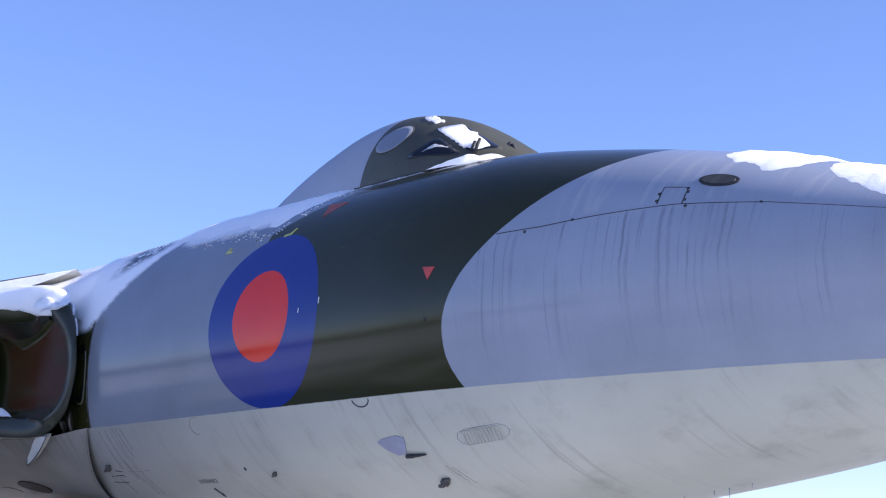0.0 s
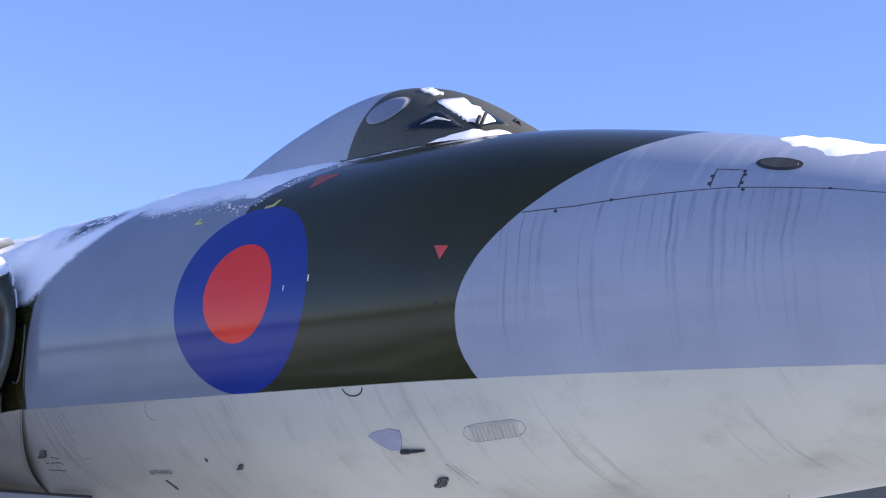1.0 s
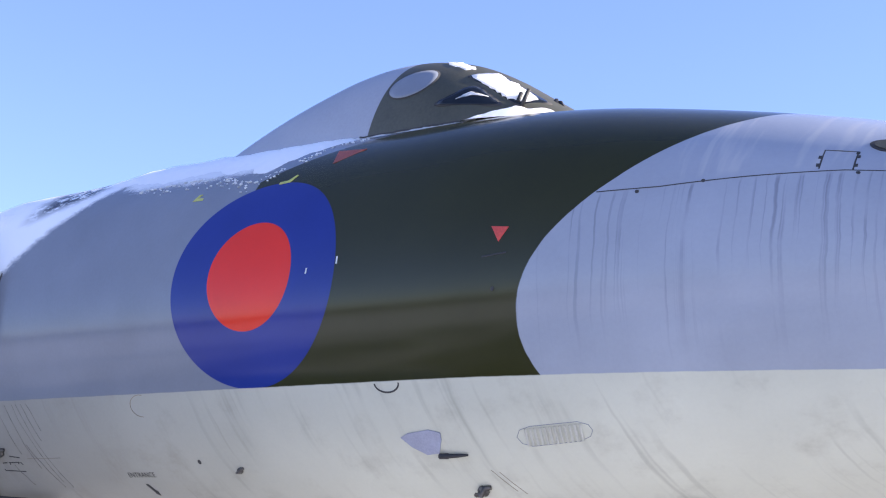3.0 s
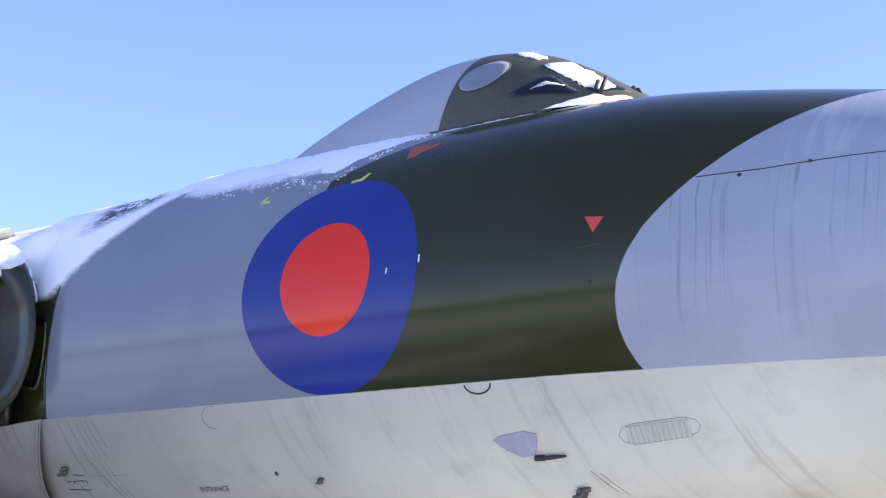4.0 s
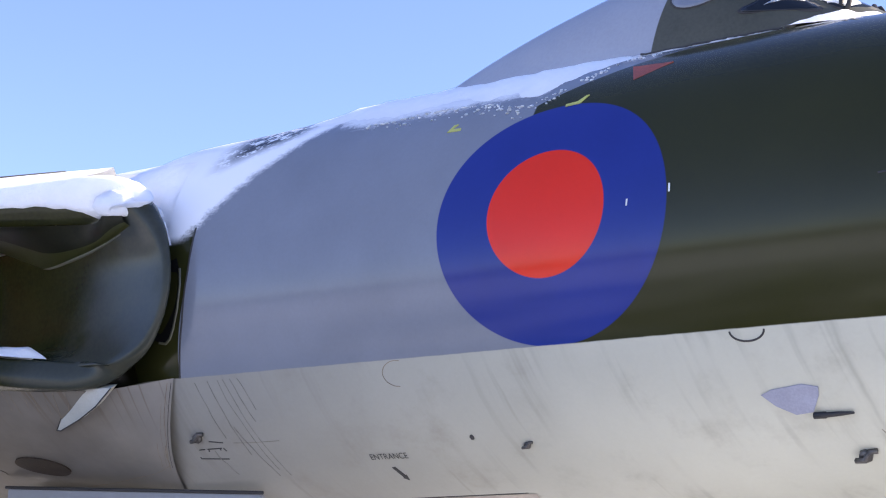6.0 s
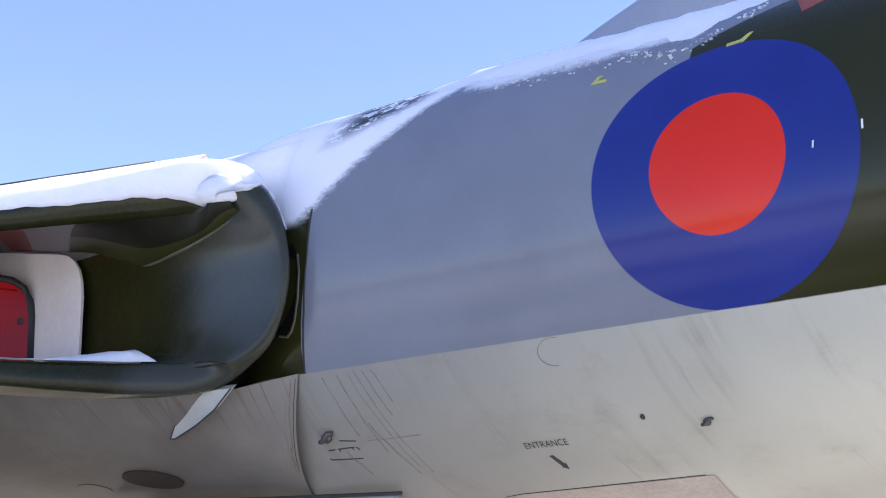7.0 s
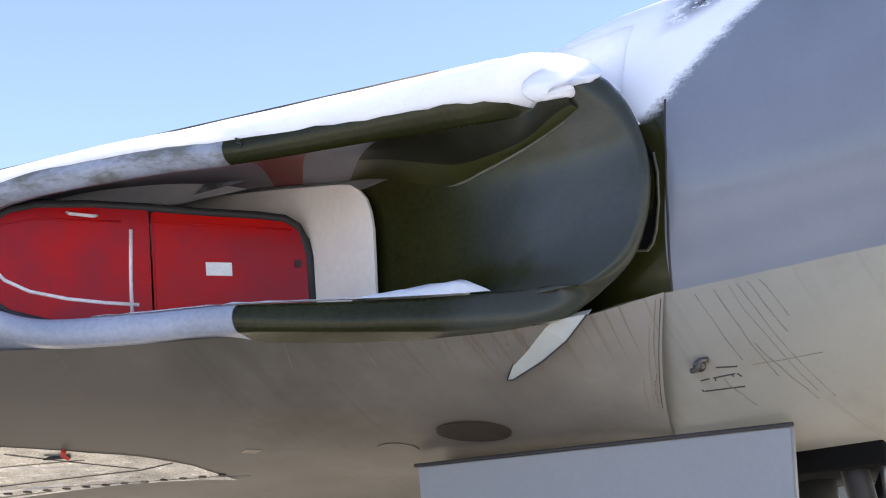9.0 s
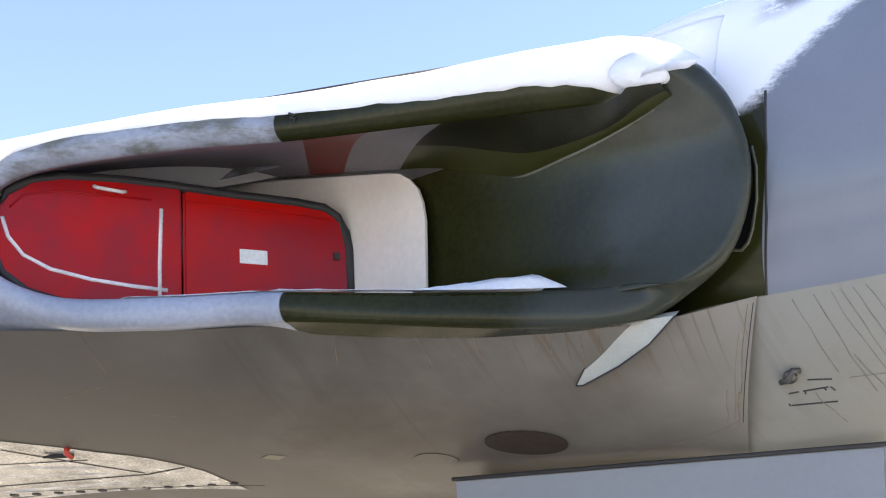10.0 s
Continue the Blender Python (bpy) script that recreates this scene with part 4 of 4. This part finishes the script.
for i in range(29):
    x = -3.74 - 1.9 * i / 28
    j0 = min(range(NR), key=lambda k: abs(rim[k][0] - x) + (10 if rim[k][2] > 3.6 else 0) + (10 if rim_frame(k)[1].z > -0.5 else 0))
    p, n, r = rim_frame(j0)
    k = i / 9.0
    w = (0.15 * math.sin(math.pi * (k * 0.9 + 0.1)) if i < 9 else 0.0) + 0.03
    tall = (0.08 * max(0.0, 1 - k) ** 0.8 * s01((i + 0.6) / 1.6) if i < 9 else 0.0) + 0.007 + 0.010 * noise.noise((x * 19, 0, 3))
    base = p + Vector((0, 0, r + 0.004))
    row = [base + Vector((0.02 - 2 * w * t, 0.10 * w * t * 10 * 0.2, tall * math.sin(math.pi * t) * (1 + 0.3 * noise.noise((x * 30, t * 3, 0))) + 0.10 * t * w)) for t in [k / 6 for k in range(7)]]
    rows.append(row)
snow_sheet("lip_snow", rows, "thin tongue of snow along the lower intake lip")

# ---------------------------------------------------------------- fuselage details
line_on_skin("panel_seam", [(2.18, 17.6), (2.54, 18.7), (3.0, 21.6), (3.5, 24.5), (4.1, 25.6), (5.2, 23)], 0.0065, M_SEAM, fuselage)
for x, d in ((2.42, 17.4), (2.78, 20.3), (3.57, 23.7), (4.05, 25.6)):
    drape("rivet_hole", [[(x + 0.012 * math.cos(w), d + 0.012 * math.sin(w) / 0.0253) for w in [k * math.pi / 4 for k in range(8)]]], M_SEAM, fuselage)
line_on_skin("panel_seam", [(-2.78, 13), (-2.79, 2), (-2.83, -10), (-2.91, -23.7)], 0.011, M_SEAM, fuselage, 0.004)
line_on_skin("panel_seam", [(-2.66, -41.4), (-2.5, -41.6), (-2.3, -41.5)], 0.0018, M_TAN, fuselage, 0.003)
# bleed-air slot between splitter and fuselage: dark sheet for depth, lit edge painted pale
slot_edge = [(-2.895, 5.5), (-2.868, 3.0), (-2.856, -1.0), (-2.874, -6.7), (-2.915, -11.5), (-2.948, -13.8), (-2.985, -14.9), (-3.04, -14.5)]
drape("bleed_slot", [slot_edge + [(-3.16, -12.0), (-3.05, 4.0)]], M_DARK, fuselage, 0.004, "dark air slot behind the intake splitter")
line_on_skin("slot_edge", [(x + 0.010, d - 0.2) for x, d in slot_edge[1:]], 0.014, M_EDGE_LIT, fuselage, 0.008, step=0.03)
# hatch with corner fasteners
hx, hd = (3.37, 3.54), (24.6, 32.0)
line_on_skin("hatch_edge", [(hx[0], hd[0]), (hx[0], hd[1]), (hx[1], hd[1]), (hx[1], hd[0])], 0.008, M_SEAM, fuselage)
for x, d in ((3.36, 26), (3.36, 29.0), (3.55, 26.5), (3.55, 30), (3.54, 31.6)):
    drape("fastener", [[(x - 0.008, d - 0.6), (x + 0.008, d - 0.6), (x + 0.008, d + 0.4), (x - 0.008, d + 0.4)]], M_SEAM, fuselage)


def oval(cx, cd, rx, rd, n=24):
    return [(cx + rx * math.cos(w), cd + rd * math.sin(w)) for w in [2 * math.pi * k / n for k in range(n)]]


drape("vent_frame", [oval(3.71, 36.2, 0.135, 3.4)], M_SEAM, fuselage, 0.006)
drape("vent", [oval(3.71, 36.2, 0.11, 2.5)], M_VENT, fuselage, 0.010, "dark oval air vent")
# red warning triangles and small coloured marks
drape("warning_triangle", [[(1.56, 10.0), (1.675, 9.6), (1.62, 6.1)]], M_ORANGE, fuselage, label="small red warning triangle")
drape("warning_triangle", [[(0.03, 43.4), (0.29, 41.8), (0.10, 36.3)]], M_FADED, fuselage, label="faded red triangle")
drape("dash", [[(0.449, 4.6), (0.458, 4.6), (0.458, 6.4), (0.449, 6.4)]], M_PALE, fuselage)
drape("dash", [[(0.210, 2.9), (0.218, 2.9), (0.221, 4.3), (0.213, 4.3)]], M_PALE, fuselage)
drape("hook_mark", [[(-0.27, 30.6), (-0.18, 30.9), (-0.14, 33.4), (-0.16, 33.4), (-0.20, 31.7), (-0.27, 31.4)]], M_YELLOW, fuselage, label="small yellow hook-shaped mark")
drape("hook_mark", [[(-1.03, 29.0), (-0.94, 28.9), (-0.94, 29.7), (-1.0, 29.8), (-0.97, 31.2), (-1.0, 31.2)]], M_YELLOW, fuselage, label="small yellow hook-shaped mark")
line_on_skin("scratch", [(1.52, 2.8), (1.68, 3.4)], 0.010, M_SEAM, fuselage)
drape("rivet_hole", [oval(1.60, -4.7, 0.012, 0.5, 8)], M_SEAM, fuselage)
ringpts = [(0.72 + 0.085 + 0.09 * math.cos(w), -24.2 - 2.2 * math.sin(w)) for w in [math.pi * k / 12 for k in range(13)]]
line_on_skin("panel_ring", ringpts, 0.010, M_SEAM, fuselage, step=0.02)
ringpts = [(-1.30 + 0.10 * math.cos(w), -27.0 + 3.0 * math.sin(w)) for w in [2 * math.pi * k / 20 for k in range(21)]]
line_on_skin("panel_ring", ringpts[4:16], 0.0035, M_RUST, fuselage, step=0.02)
# bare patch, pitot probe
drape("bare_patch", [[(0.80, -37.6), (0.86, -36.6), (1.02, -35.8), (1.10, -36.6), (1.09, -38.5), (1.04, -42.0), (0.95, -42.4), (0.86, -40.2)]], M_LILAC, fuselage, 0.006, "lilac grey bare plate")
p1 = skin(1.04, -42.6, 0.012)
probe = part("probe", tube([p1, p1 + Vector((0.06, 0, 0)), p1 + Vector((0.065, 0, 0)), p1 + Vector((0.12, 0, 0.002)), p1 + Vector((0.20, 0, 0.004))], [0.017, 0.017, 0.013, 0.012, 0.006], 10), M_BLACK, fuselage, "black pressure probe")
# louvred grille
slot = [(1.60, -38.9), (1.63, -37.2), (1.70, -36.5), (2.0, -36.4), (2.06, -37.4), (2.075, -38.9), (2.05, -40.4), (1.98, -41.4), (1.68, -41.6), (1.62, -40.6), (1.60, -38.9)]
line_on_skin("grille_edge", slot, 0.003, M_PORT, fuselage, step=0.03)
for k in range(12):
    x = 1.66 + 0.031 * k
    line_on_skin("slat", [(x, -41.3), (x + 0.012, -37.0)], 0.013, M_WHITE, fuselage, 0.010)
# small fittings
def fitting(x, d, s=1.0, parent=fuselage):
    p = skin(x, d, -0.005)
    n = (skin(x, d, 0.1) - p).normalized()
    bm = tube([p, p + n * 0.03 * s], 0.035 * s, 8)
    tube([p + n * 0.02 * s + Vector((-0.05 * s, 0, -0.02 * s)), p + n * 0.05 * s, p + n * 0.06 * s + Vector((0.03 * s, 0, 0.05 * s)), p + n * 0.03 * s + Vector((0.06 * s, 0, 0.03 * s))], 0.016 * s, 6, bm)
    return part("latch", bm, M_LATCH, parent, "small worn metal latch")


fitting(-2.92, -39.3, 0.9)
fitting(1.22, -53.0, 1.0)
fitting(-0.62, -46.3, 0.6)
drape("rivet_hole", [oval(-0.95, -43.5, 0.014, 0.7, 8)], M_SEAM, fuselage)
for pts in ([(-2.96, -42.9), (-2.91, -42.8)], [(-2.89, -42.8), (-2.77, -42.7)], [(-2.97, -45.5), (-2.755, -46.0)], [(-2.76, -42.7), (-2.745, -43.6)],
            [(-2.98, -45.0), (-2.975, -45.6)], [(-2.88, -42.8), (-2.885, -43.5)], [(-2.79, -42.7), (-2.785, -43.3)], [(-2.85, -40.6), (-2.74, -41.2)]):
    line_on_skin("stencil_line", pts, 0.007, M_SEAM, fuselage)
for k in range(2):
    x = 1.34 + 0.05 * k
    line_on_skin("stain_streak", [(x, -47 - k * 0.8), (x + 0.10, -54 - k)], 0.005, M_TAN, fuselage, 0.001)

# thin dirty runs on the white skin ahead of the joint
random.seed(11)
for x0, d0, d1, lean in ((-2.80, -25.2, -40, 0.10), (-2.70, -25.0, -45, 0.14), (-2.62, -25.0, -50, 0.20), (-2.57, -24.9, -52, 0.22), (-2.52, -24.9, -36, 0.10),
                         (-2.46, -24.9, -33, 0.08), (-2.60, -37, -52, 0.16), (-2.84, -43.5, -51, 0.08)):
    pts = [(x0 + lean * k / 5 + random.uniform(-0.006, 0.006), d0 + (d1 - d0) * k / 5) for k in range(6)]
    line_on_skin("stain_streak", pts, random.uniform(0.0025, 0.005), M_STAIN, fuselage, 0.003)

# stencilled word and arrow
curve = bpy.data.curves.new("entrance", "FONT")
curve.body, curve.size, curve.space_character = "ENTRANCE", 0.082, 1.02
temp = new("entrance_source", curve)
flat_mesh = temp.to_mesh()
verts = [v.co.copy() for v in flat_mesh.vertices]
faces = [tuple(p.vertices) for p in flat_mesh.polygons]
temp.to_mesh_clear()
bpy.data.objects.remove(temp)
wide = max(v.x for v in verts)
bm = bmesh.new()
tv = [bm.verts.new(skin(-1.70 + v.x * 0.265 / wide, -48.3 + v.y / 0.0253 * 0.75, 0.004)) for v in verts]
for fc in faces:
    bm.faces.new([tv[i] for i in fc])
part("entrance_stencil", bm, M_SEAM, fuselage, "black stencilled word ENTRANCE", flat=True)
drape("arrow", [[(-1.588, -50.9), (-1.566, -50.8), (-1.528, -53.6), (-1.520, -53.3), (-1.522, -55.2), (-1.556, -54.4), (-1.548, -54.2)]], M_SEAM, fuselage, label="black stencilled arrow")

# crew door outline and its tan panel
def door_top(x):
    return -62.4 + 0.75 * (x + 2.0) / 1.2 - 7.5 * (1 - s01((x + 2.09) / 0.14))


rows = [[skin(x, door_top(x) + (-102 - door_top(x)) * j / 16, 0.0035) for j in range(17)] for x in [-2.08 + 1.33 * i / 44 for i in range(45)]]
part("crew_door", grid(rows), M_HATCH, fuselage, "pinkish tan underside of the crew door")
line_on_skin("door_edge", [(-2.04, -74), (-2.08, -70), (-2.09, -66.5), (-2.075, -64.2), (-2.03, -62.9), (-1.93, -62.3), (-0.8, -61.4)], 0.004, M_SEAM, fuselage)

# bomb aimer's blister under the nose
rows = []
for i in range(25):
    k = i / 24
    x = -0.35 + 1.75 * k
    w = 0.42 * math.sin(math.pi * min(k * 0.62 + 0.06, 0.5)) ** 0.8 * (1 - 0.25 * s01((k - 0.75) / 0.25))
    h = 0.46 * math.sin(math.pi * min(k * 0.62 + 0.02, 0.5)) ** 1.1 * (1 - 0.35 * s01((k - 0.8) / 0.2))
    rows.append([(x, -w * math.cos(a), 2.30 - h * math.sin(a)) for a in [math.pi * j / 20 for j in range(21)]])
bm = grid(rows)
blister = part("blister", bm, M_WHITE, plane, "white bomb aimer's blister under the nose")
rows = []
for i in range(9):
    k = i / 8
    g = math.sqrt(max(0.0, 1 - k**2.2))
    rows.append([(1.40 + 0.5 * k, -(0.04 + 0.275 * g) * math.cos(a), 2.30 - 0.06 * k - 0.30 * g * math.sin(a)) for a in [math.pi * j / 20 for j in range(21)]])
part("blister_window", grid(rows), M_GLASS, blister, "dark glazed front of the blister")

# icicles
for x, l in ((2.75, 0.05), (3.0, 0.035), (3.12, 0.07), (3.3, 0.03), (1.95, 0.04)):
    p = skin(x, -84, 0.0)
    ob = part("icicle", tube([p + Vector((0, 0, 0.01)), p - Vector((0, 0, l * 0.5)), p - Vector((0, 0, l))], [0.005, 0.0035, 0.001], 6), M_ICE)
    tagged(ob, "small icicle hanging from the nose skin", "icicle", "icicles")

# ---------------------------------------------------------------- nose gear
door = part("gear_door", box(bmesh.new(), (0, 0, 0), (1, 1, 1)), M_DOOR, plane, "pale grey open nose-wheel door hanging down", flat=True)
corner = [(-2.62, 2.41), (-4.925, 2.51), (-4.925, 1.55), (-4.5, 1.35), (-3.1, 1.35), (-2.68, 1.55)]
bm = bmesh.new()
a = [bm.verts.new((x, -0.85, z)) for x, z in corner]
b = [bm.verts.new((x, -0.81, z)) for x, z in corner]
bm.faces.new(a), bm.faces.new(b[::-1])
for i in range(6):
    bm.faces.new((a[i], a[(i + 1) % 6], b[(i + 1) % 6], b[i]))
bmesh.ops.bevel(bm, geom=list(bm.edges), offset=0.008, segments=2, affect="EDGES")
bm.to_mesh(door.data)
part("door_hinge_line", tube([(-2.61, -0.852, 2.418), (-4.94, -0.852, 2.518)], 0.012, 6), M_SEAM, door)
bm = bmesh.new()
box(bm, (-4.22, -0.858, 2.155), (-4.13, -0.845, 2.175), 0.002)
part("placard", bm, M_PALE, door)
bm = bmesh.new()
box(bm, (-5.0, -0.55, 2.20), (-2.3, 0.55, 2.42), 0.01)
part("gear_bay", bm, M_DARK, plane, "dark nose-wheel bay")
gear = part("nose_gear", tube([(-2.95, 0.0, 2.5), (-2.95, 0.0, 1.6), (-2.95, 0, 0.55)], [0.13, 0.12, 0.08], 16), M_METAL, plane, "nose landing gear leg")
part("brace", tube([(-2.3, -0.2, 2.42), (-2.62, -0.15, 1.9), (-2.9, -0.1, 1.3)], 0.05, 10), M_BLACK, gear)
part("brace", tube([(-2.3, 0.2, 2.42), (-2.9, 0.1, 1.3)], 0.05, 10), M_BLACK, gear)
part("jack", tube([(-2.55, -0.42, 2.38), (-2.50, -0.36, 1.9)], 0.07, 12), M_BLACK, gear)
part("jack", tube([(-2.36, -0.40, 2.36), (-2.38, -0.34, 1.9)], 0.04, 12), M_METAL, gear)
for y in (-0.30, 0.30):
    bm = bmesh.new()
    rows = []
    for i in range(33):
        w = 2 * math.pi * i / 32
        rows.append([(-2.95 + r * math.cos(w), y + s, 0.42 + r * math.sin(w)) for r, s in ((0.22, -0.11), (0.34, -0.13), (0.40, -0.09), (0.42, 0), (0.40, 0.09), (0.34, 0.13), (0.22, 0.11))])
    wheel = part("wheel", grid(rows), M_BLACK, gear, "black nose-wheel tyre")
    part("hub", tube([(-2.95, y - 0.10, 0.42), (-2.95, y + 0.10, 0.42)], 0.23, 20), M_METAL, wheel)
part("axle", tube([(-2.95, -0.4, 0.42), (-2.95, 0.4, 0.42)], 0.05, 10), M_METAL, gear)
for y in (-3.6, 3.6):
    leg = part("main_gear", tube([(-10.5, y, 3.2), (-10.5, y, 0.5)], 0.13, 14), M_METAL, plane, "main landing gear leg")
    for dx in (-0.7, 0.0, 0.7):
        rows = []
        for i in range(25):
            w = 2 * math.pi * i / 24
            rows.append([(-10.5 + dx + r * math.cos(w), y + s, 0.33 + r * math.sin(w)) for r, s in ((0.0, -0.2), (0.25, -0.22), (0.33, -0.12), (0.33, 0.12), (0.25, 0.22), (0.0, 0.2))])
        part("wheel", grid(rows), M_BLACK, leg)

# ---------------------------------------------------------------- snow on the nose and the windscreen
def skin_snow(name, x0, x1, lo, hi, label, nx=50, thick=0.02, seed=0.0):
    rows = []
    for i in range(nx):
        k = i / (nx - 1)
        x = x0 + (x1 - x0) * k
        a = lo(k) + 3.0 * noise.noise((x * 5, seed, 0)) + 1.6 * noise.noise((x * 17, seed, 3))
        b = hi(k)
        e = min(1, 6 * k, 6 * (1 - k))
        rows.append([skin(x, a + (b - a) * j / 13, -0.003 if j == 0 else (0.002 + thick * s01(j / 4) * (0.7 + 0.5 * noise.noise((x * 9, j * 0.5, seed)))) * e - 0.003 * (1 - e)) for j in range(14)])
    return snow_sheet(name, rows, label)


crust = smooth([3.44, 3.6, 3.8, 3.95, 4.06, 4.12, 4.17, 4.24, 4.38, 4.57, 5.0, 5.6], [56, 50, 46.5, 40.5, 44, 46.5, 52, 48, 41.5, 33.5, 28, 24])
skin_snow("nose_snow", 3.44, 4.155, lambda k: crust(3.44 + 0.715 * k), lambda k: 125, "bright snow crust on top of the nose", nx=90, thick=0.022)
skin_snow("nose_snow", 4.165, 5.6, lambda k: crust(4.165 + 1.435 * k), lambda k: 125, "bright snow crust on top of the nose", nx=120, thick=0.022, seed=7.0)
drift_edge = smooth([-2.45, -2.2, -1.95, -1.62, -1.25, -0.83, -0.50, -0.31, -0.18, -0.07, 0.12], [47, 40.5, 40, 38.2, 39.5, 37.5, 34.5, 40, 45, 52, 56])
skin_snow("shoulder_snow", -2.45, 0.12, lambda k: drift_edge(-2.45 + 2.57 * k), lambda k: 112, "wind-packed snow on the fuselage shoulder beside the canopy", nx=150, thick=0.034, seed=3.0)
random.seed(5)
crumbs = bmesh.new()
for k in range(150):
    x = random.uniform(-1.7, 0.1)
    d = drift_edge(x) - 4.5 * random.random() ** 2.2 - 0.3
    r = random.uniform(0.003, 0.011)
    ball = bmesh.ops.create_icosphere(crumbs, subdivisions=1, radius=r)["verts"]
    c = skin(x, d, 0.002)
    for v in ball:
        v.co = c + Vector((v.co.x * random.uniform(0.8, 2.0), v.co.y, v.co.z * 0.8))
tagged(part("snow_crumbs", crumbs, M_SNOW), "loose snow crumbs below the drift on the fuselage", "snow", kind="stuff")


def canopy_snow(poly, label, off=0.02):
    ob = canopy_patch("window_snow", poly, M_SNOW, None, off)
    return tagged(ob, label, "snow", kind="stuff")


def ragged(poly, amp=0.008, n=6, seed=1.0):
    out = []
    for i, p in enumerate(poly):
        q = poly[(i + 1) % len(poly)]
        for k in range(n):
            x, z = p[0] + (q[0] - p[0]) * k / n, p[1] + (q[1] - p[1]) * k / n
            out.append((x + amp * noise.noise((x * 40, z * 40, seed)), z + amp * noise.noise((x * 40, z * 40, seed + 5))))
    return out


canopy_snow(ragged([(0.61, 5.225), (0.70, 5.278), (1.06, 5.045), (1.01, 5.00), (0.93, 5.02), (0.80, 5.11)], 0.014, 9), "white snow stuck on the windscreen pane", 0.016)
canopy_snow(ragged([(0.30, 5.41), (0.40, 5.405), (0.55, 5.33), (0.50, 5.32)], 0.022, 8), "thin snow on the canopy top", 0.012)
canopy_snow(ragged([(0.62, 5.02), (0.70, 5.075), (0.82, 5.035), (0.72, 5.05)], 0.006), "streak of snow on the side window", 0.012)
rows = []
for i in range(36):
    k = i / 35
    x = 0.78 + 0.52 * k
    q = junction(x)
    h = (0.085 + 0.03 * noise.noise((x * 14, 0, 0))) * math.sin(math.pi * k) ** 0.6
    rows.append([q + Vector((0, 0.06 - 0.20 * t, h * math.sin(math.pi * (0.25 + 0.75 * t)) - 0.02 - 0.02 * t)) for t in [j / 7 for j in range(8)]])
snow_sheet("canopy_snow", rows, "snow banked at the foot of the windscreen")
rows = []
for i in range(90):
    x = -0.32 + 1.07 * i / 89
    q = junction(x)
    w = max(0.005, 0.014 + 0.008 * noise.noise((x * 6, 1, 0)) + 0.03 * s01((-0.15 - x) / 0.5))
    rows.append([q + Vector((0, 0.01 - 2.2 * w * t, 0.004 + w * 0.6 * math.sin(math.pi * t) - 1.3 * w * t)) for t in [j / 5 for j in range(6)]])
snow_sheet("canopy_snow", rows, "thin line of snow along the canopy joint")

# ---------------------------------------------------------------- ground, distance
def ground_height(x, y):
    d = math.hypot(x, y)
    return (0.05 * noise.noise((x * 0.35, y * 0.35, 0)) + 0.02 * noise.noise((x * 1.3, y * 1.3, 2))) * min(1, 60 / (d + 1)) - 0.03


rings = [0.0, 1, 2, 3, 4.5, 6, 8, 10, 13, 17, 22, 30, 42, 60, 90, 150, 300, 700, 2000, 4500]
rows = []
for r in rings[1:]:
    rows.append([(r * math.cos(w), r * math.sin(w), ground_height(r * math.cos(w), r * math.sin(w))) for w in [2 * math.pi * k / 96 for k in range(96)]])
bm = grid(rows, close=True)
bm.faces.new([v for v in bm.verts if math.hypot(v.co.x, v.co.y) < 1.01])
tagged(part("ground", bm, apron_material()), "wet tarmac apron with patches of snow, open snow beyond", "ground", kind="structure")

M_TREE = plain("bare_wood", (0.05, 0.045, 0.04), 0.9, scale=0.5)
rows_bm = bmesh.new()
for k in range(420):
    w = 2 * math.pi * k / 420 + 0.004 * noise.noise((k, 0, 0))
    if 0.30 < w / math.pi < 0.95:
        continue
    r = 230 + 25 * noise.noise((k * 0.13, 1, 0))
    h = 7 + 3.0 * noise.noise((k * 0.21, 5, 0)) + 2.0 * noise.noise((k * 0.9, 9, 0))
    h *= 1.2 if math.sin(w) < 0 else 1.0
    c = Vector((r * math.cos(w), r * math.sin(w), 0))
    out = bmesh.ops.create_icosphere(rows_bm, subdivisions=2, radius=1.0)["verts"]
    for v in out:
        q = v.co * (1 + 0.35 * noise.noise(v.co * 3 + Vector((k, 0, 0))))
        v.co = c + Vector((q.x * 3.2, q.y * 3.2, max(-0.2, h * 0.55 + q.z * h * 0.55)))
tagged(part("far_trees", rows_bm, M_TREE), "dark line of bare trees far across the airfield", "trees", kind="stuff")

# arched building beyond the nose
M_SHED = plain("shed_cladding", (0.075, 0.082, 0.072), 0.7, scale=1.0)
shed = tagged(new("arched_shed"), "grey-green arched shed with a dark window, snow at its foot", "building")
shed.location = (-29.4, 60, 0)
bm = grid([[(7.9 * math.cos(w), y, 7.9 * math.sin(w)) for w in [math.pi * k / 40 for k in range(41)]] for y in (0, 8, 16)])
part("roof", bm, M_GREYP, shed)
bm = bmesh.new()
bm.faces.new([bm.verts.new((7.85 * math.cos(w), 0.05, 7.85 * math.sin(w))) for w in [math.pi * k / 40 for k in range(41)]])
part("end_wall", bm, M_SHED, shed, flat=True)
part("verge", tube([(7.95 * math.cos(w), -0.05, 7.95 * math.sin(w)) for w in [math.pi * k / 40 for k in range(41)]], 0.12, 6), M_BLACK, shed)
for x in (-2.6, 1.2):
    bm = bmesh.new()
    box(bm, (x, -0.08, 4.6), (x + 1.5, 0.06, 6.1), 0.03)
    frame_ob = part("window", bm, M_BLACK, shed)
    bm = bmesh.new()
    box(bm, (x + 0.12, -0.10, 4.72), (x + 1.38, -0.07, 5.98), 0.01)
    part("pane", bm, M_SHED, frame_ob)
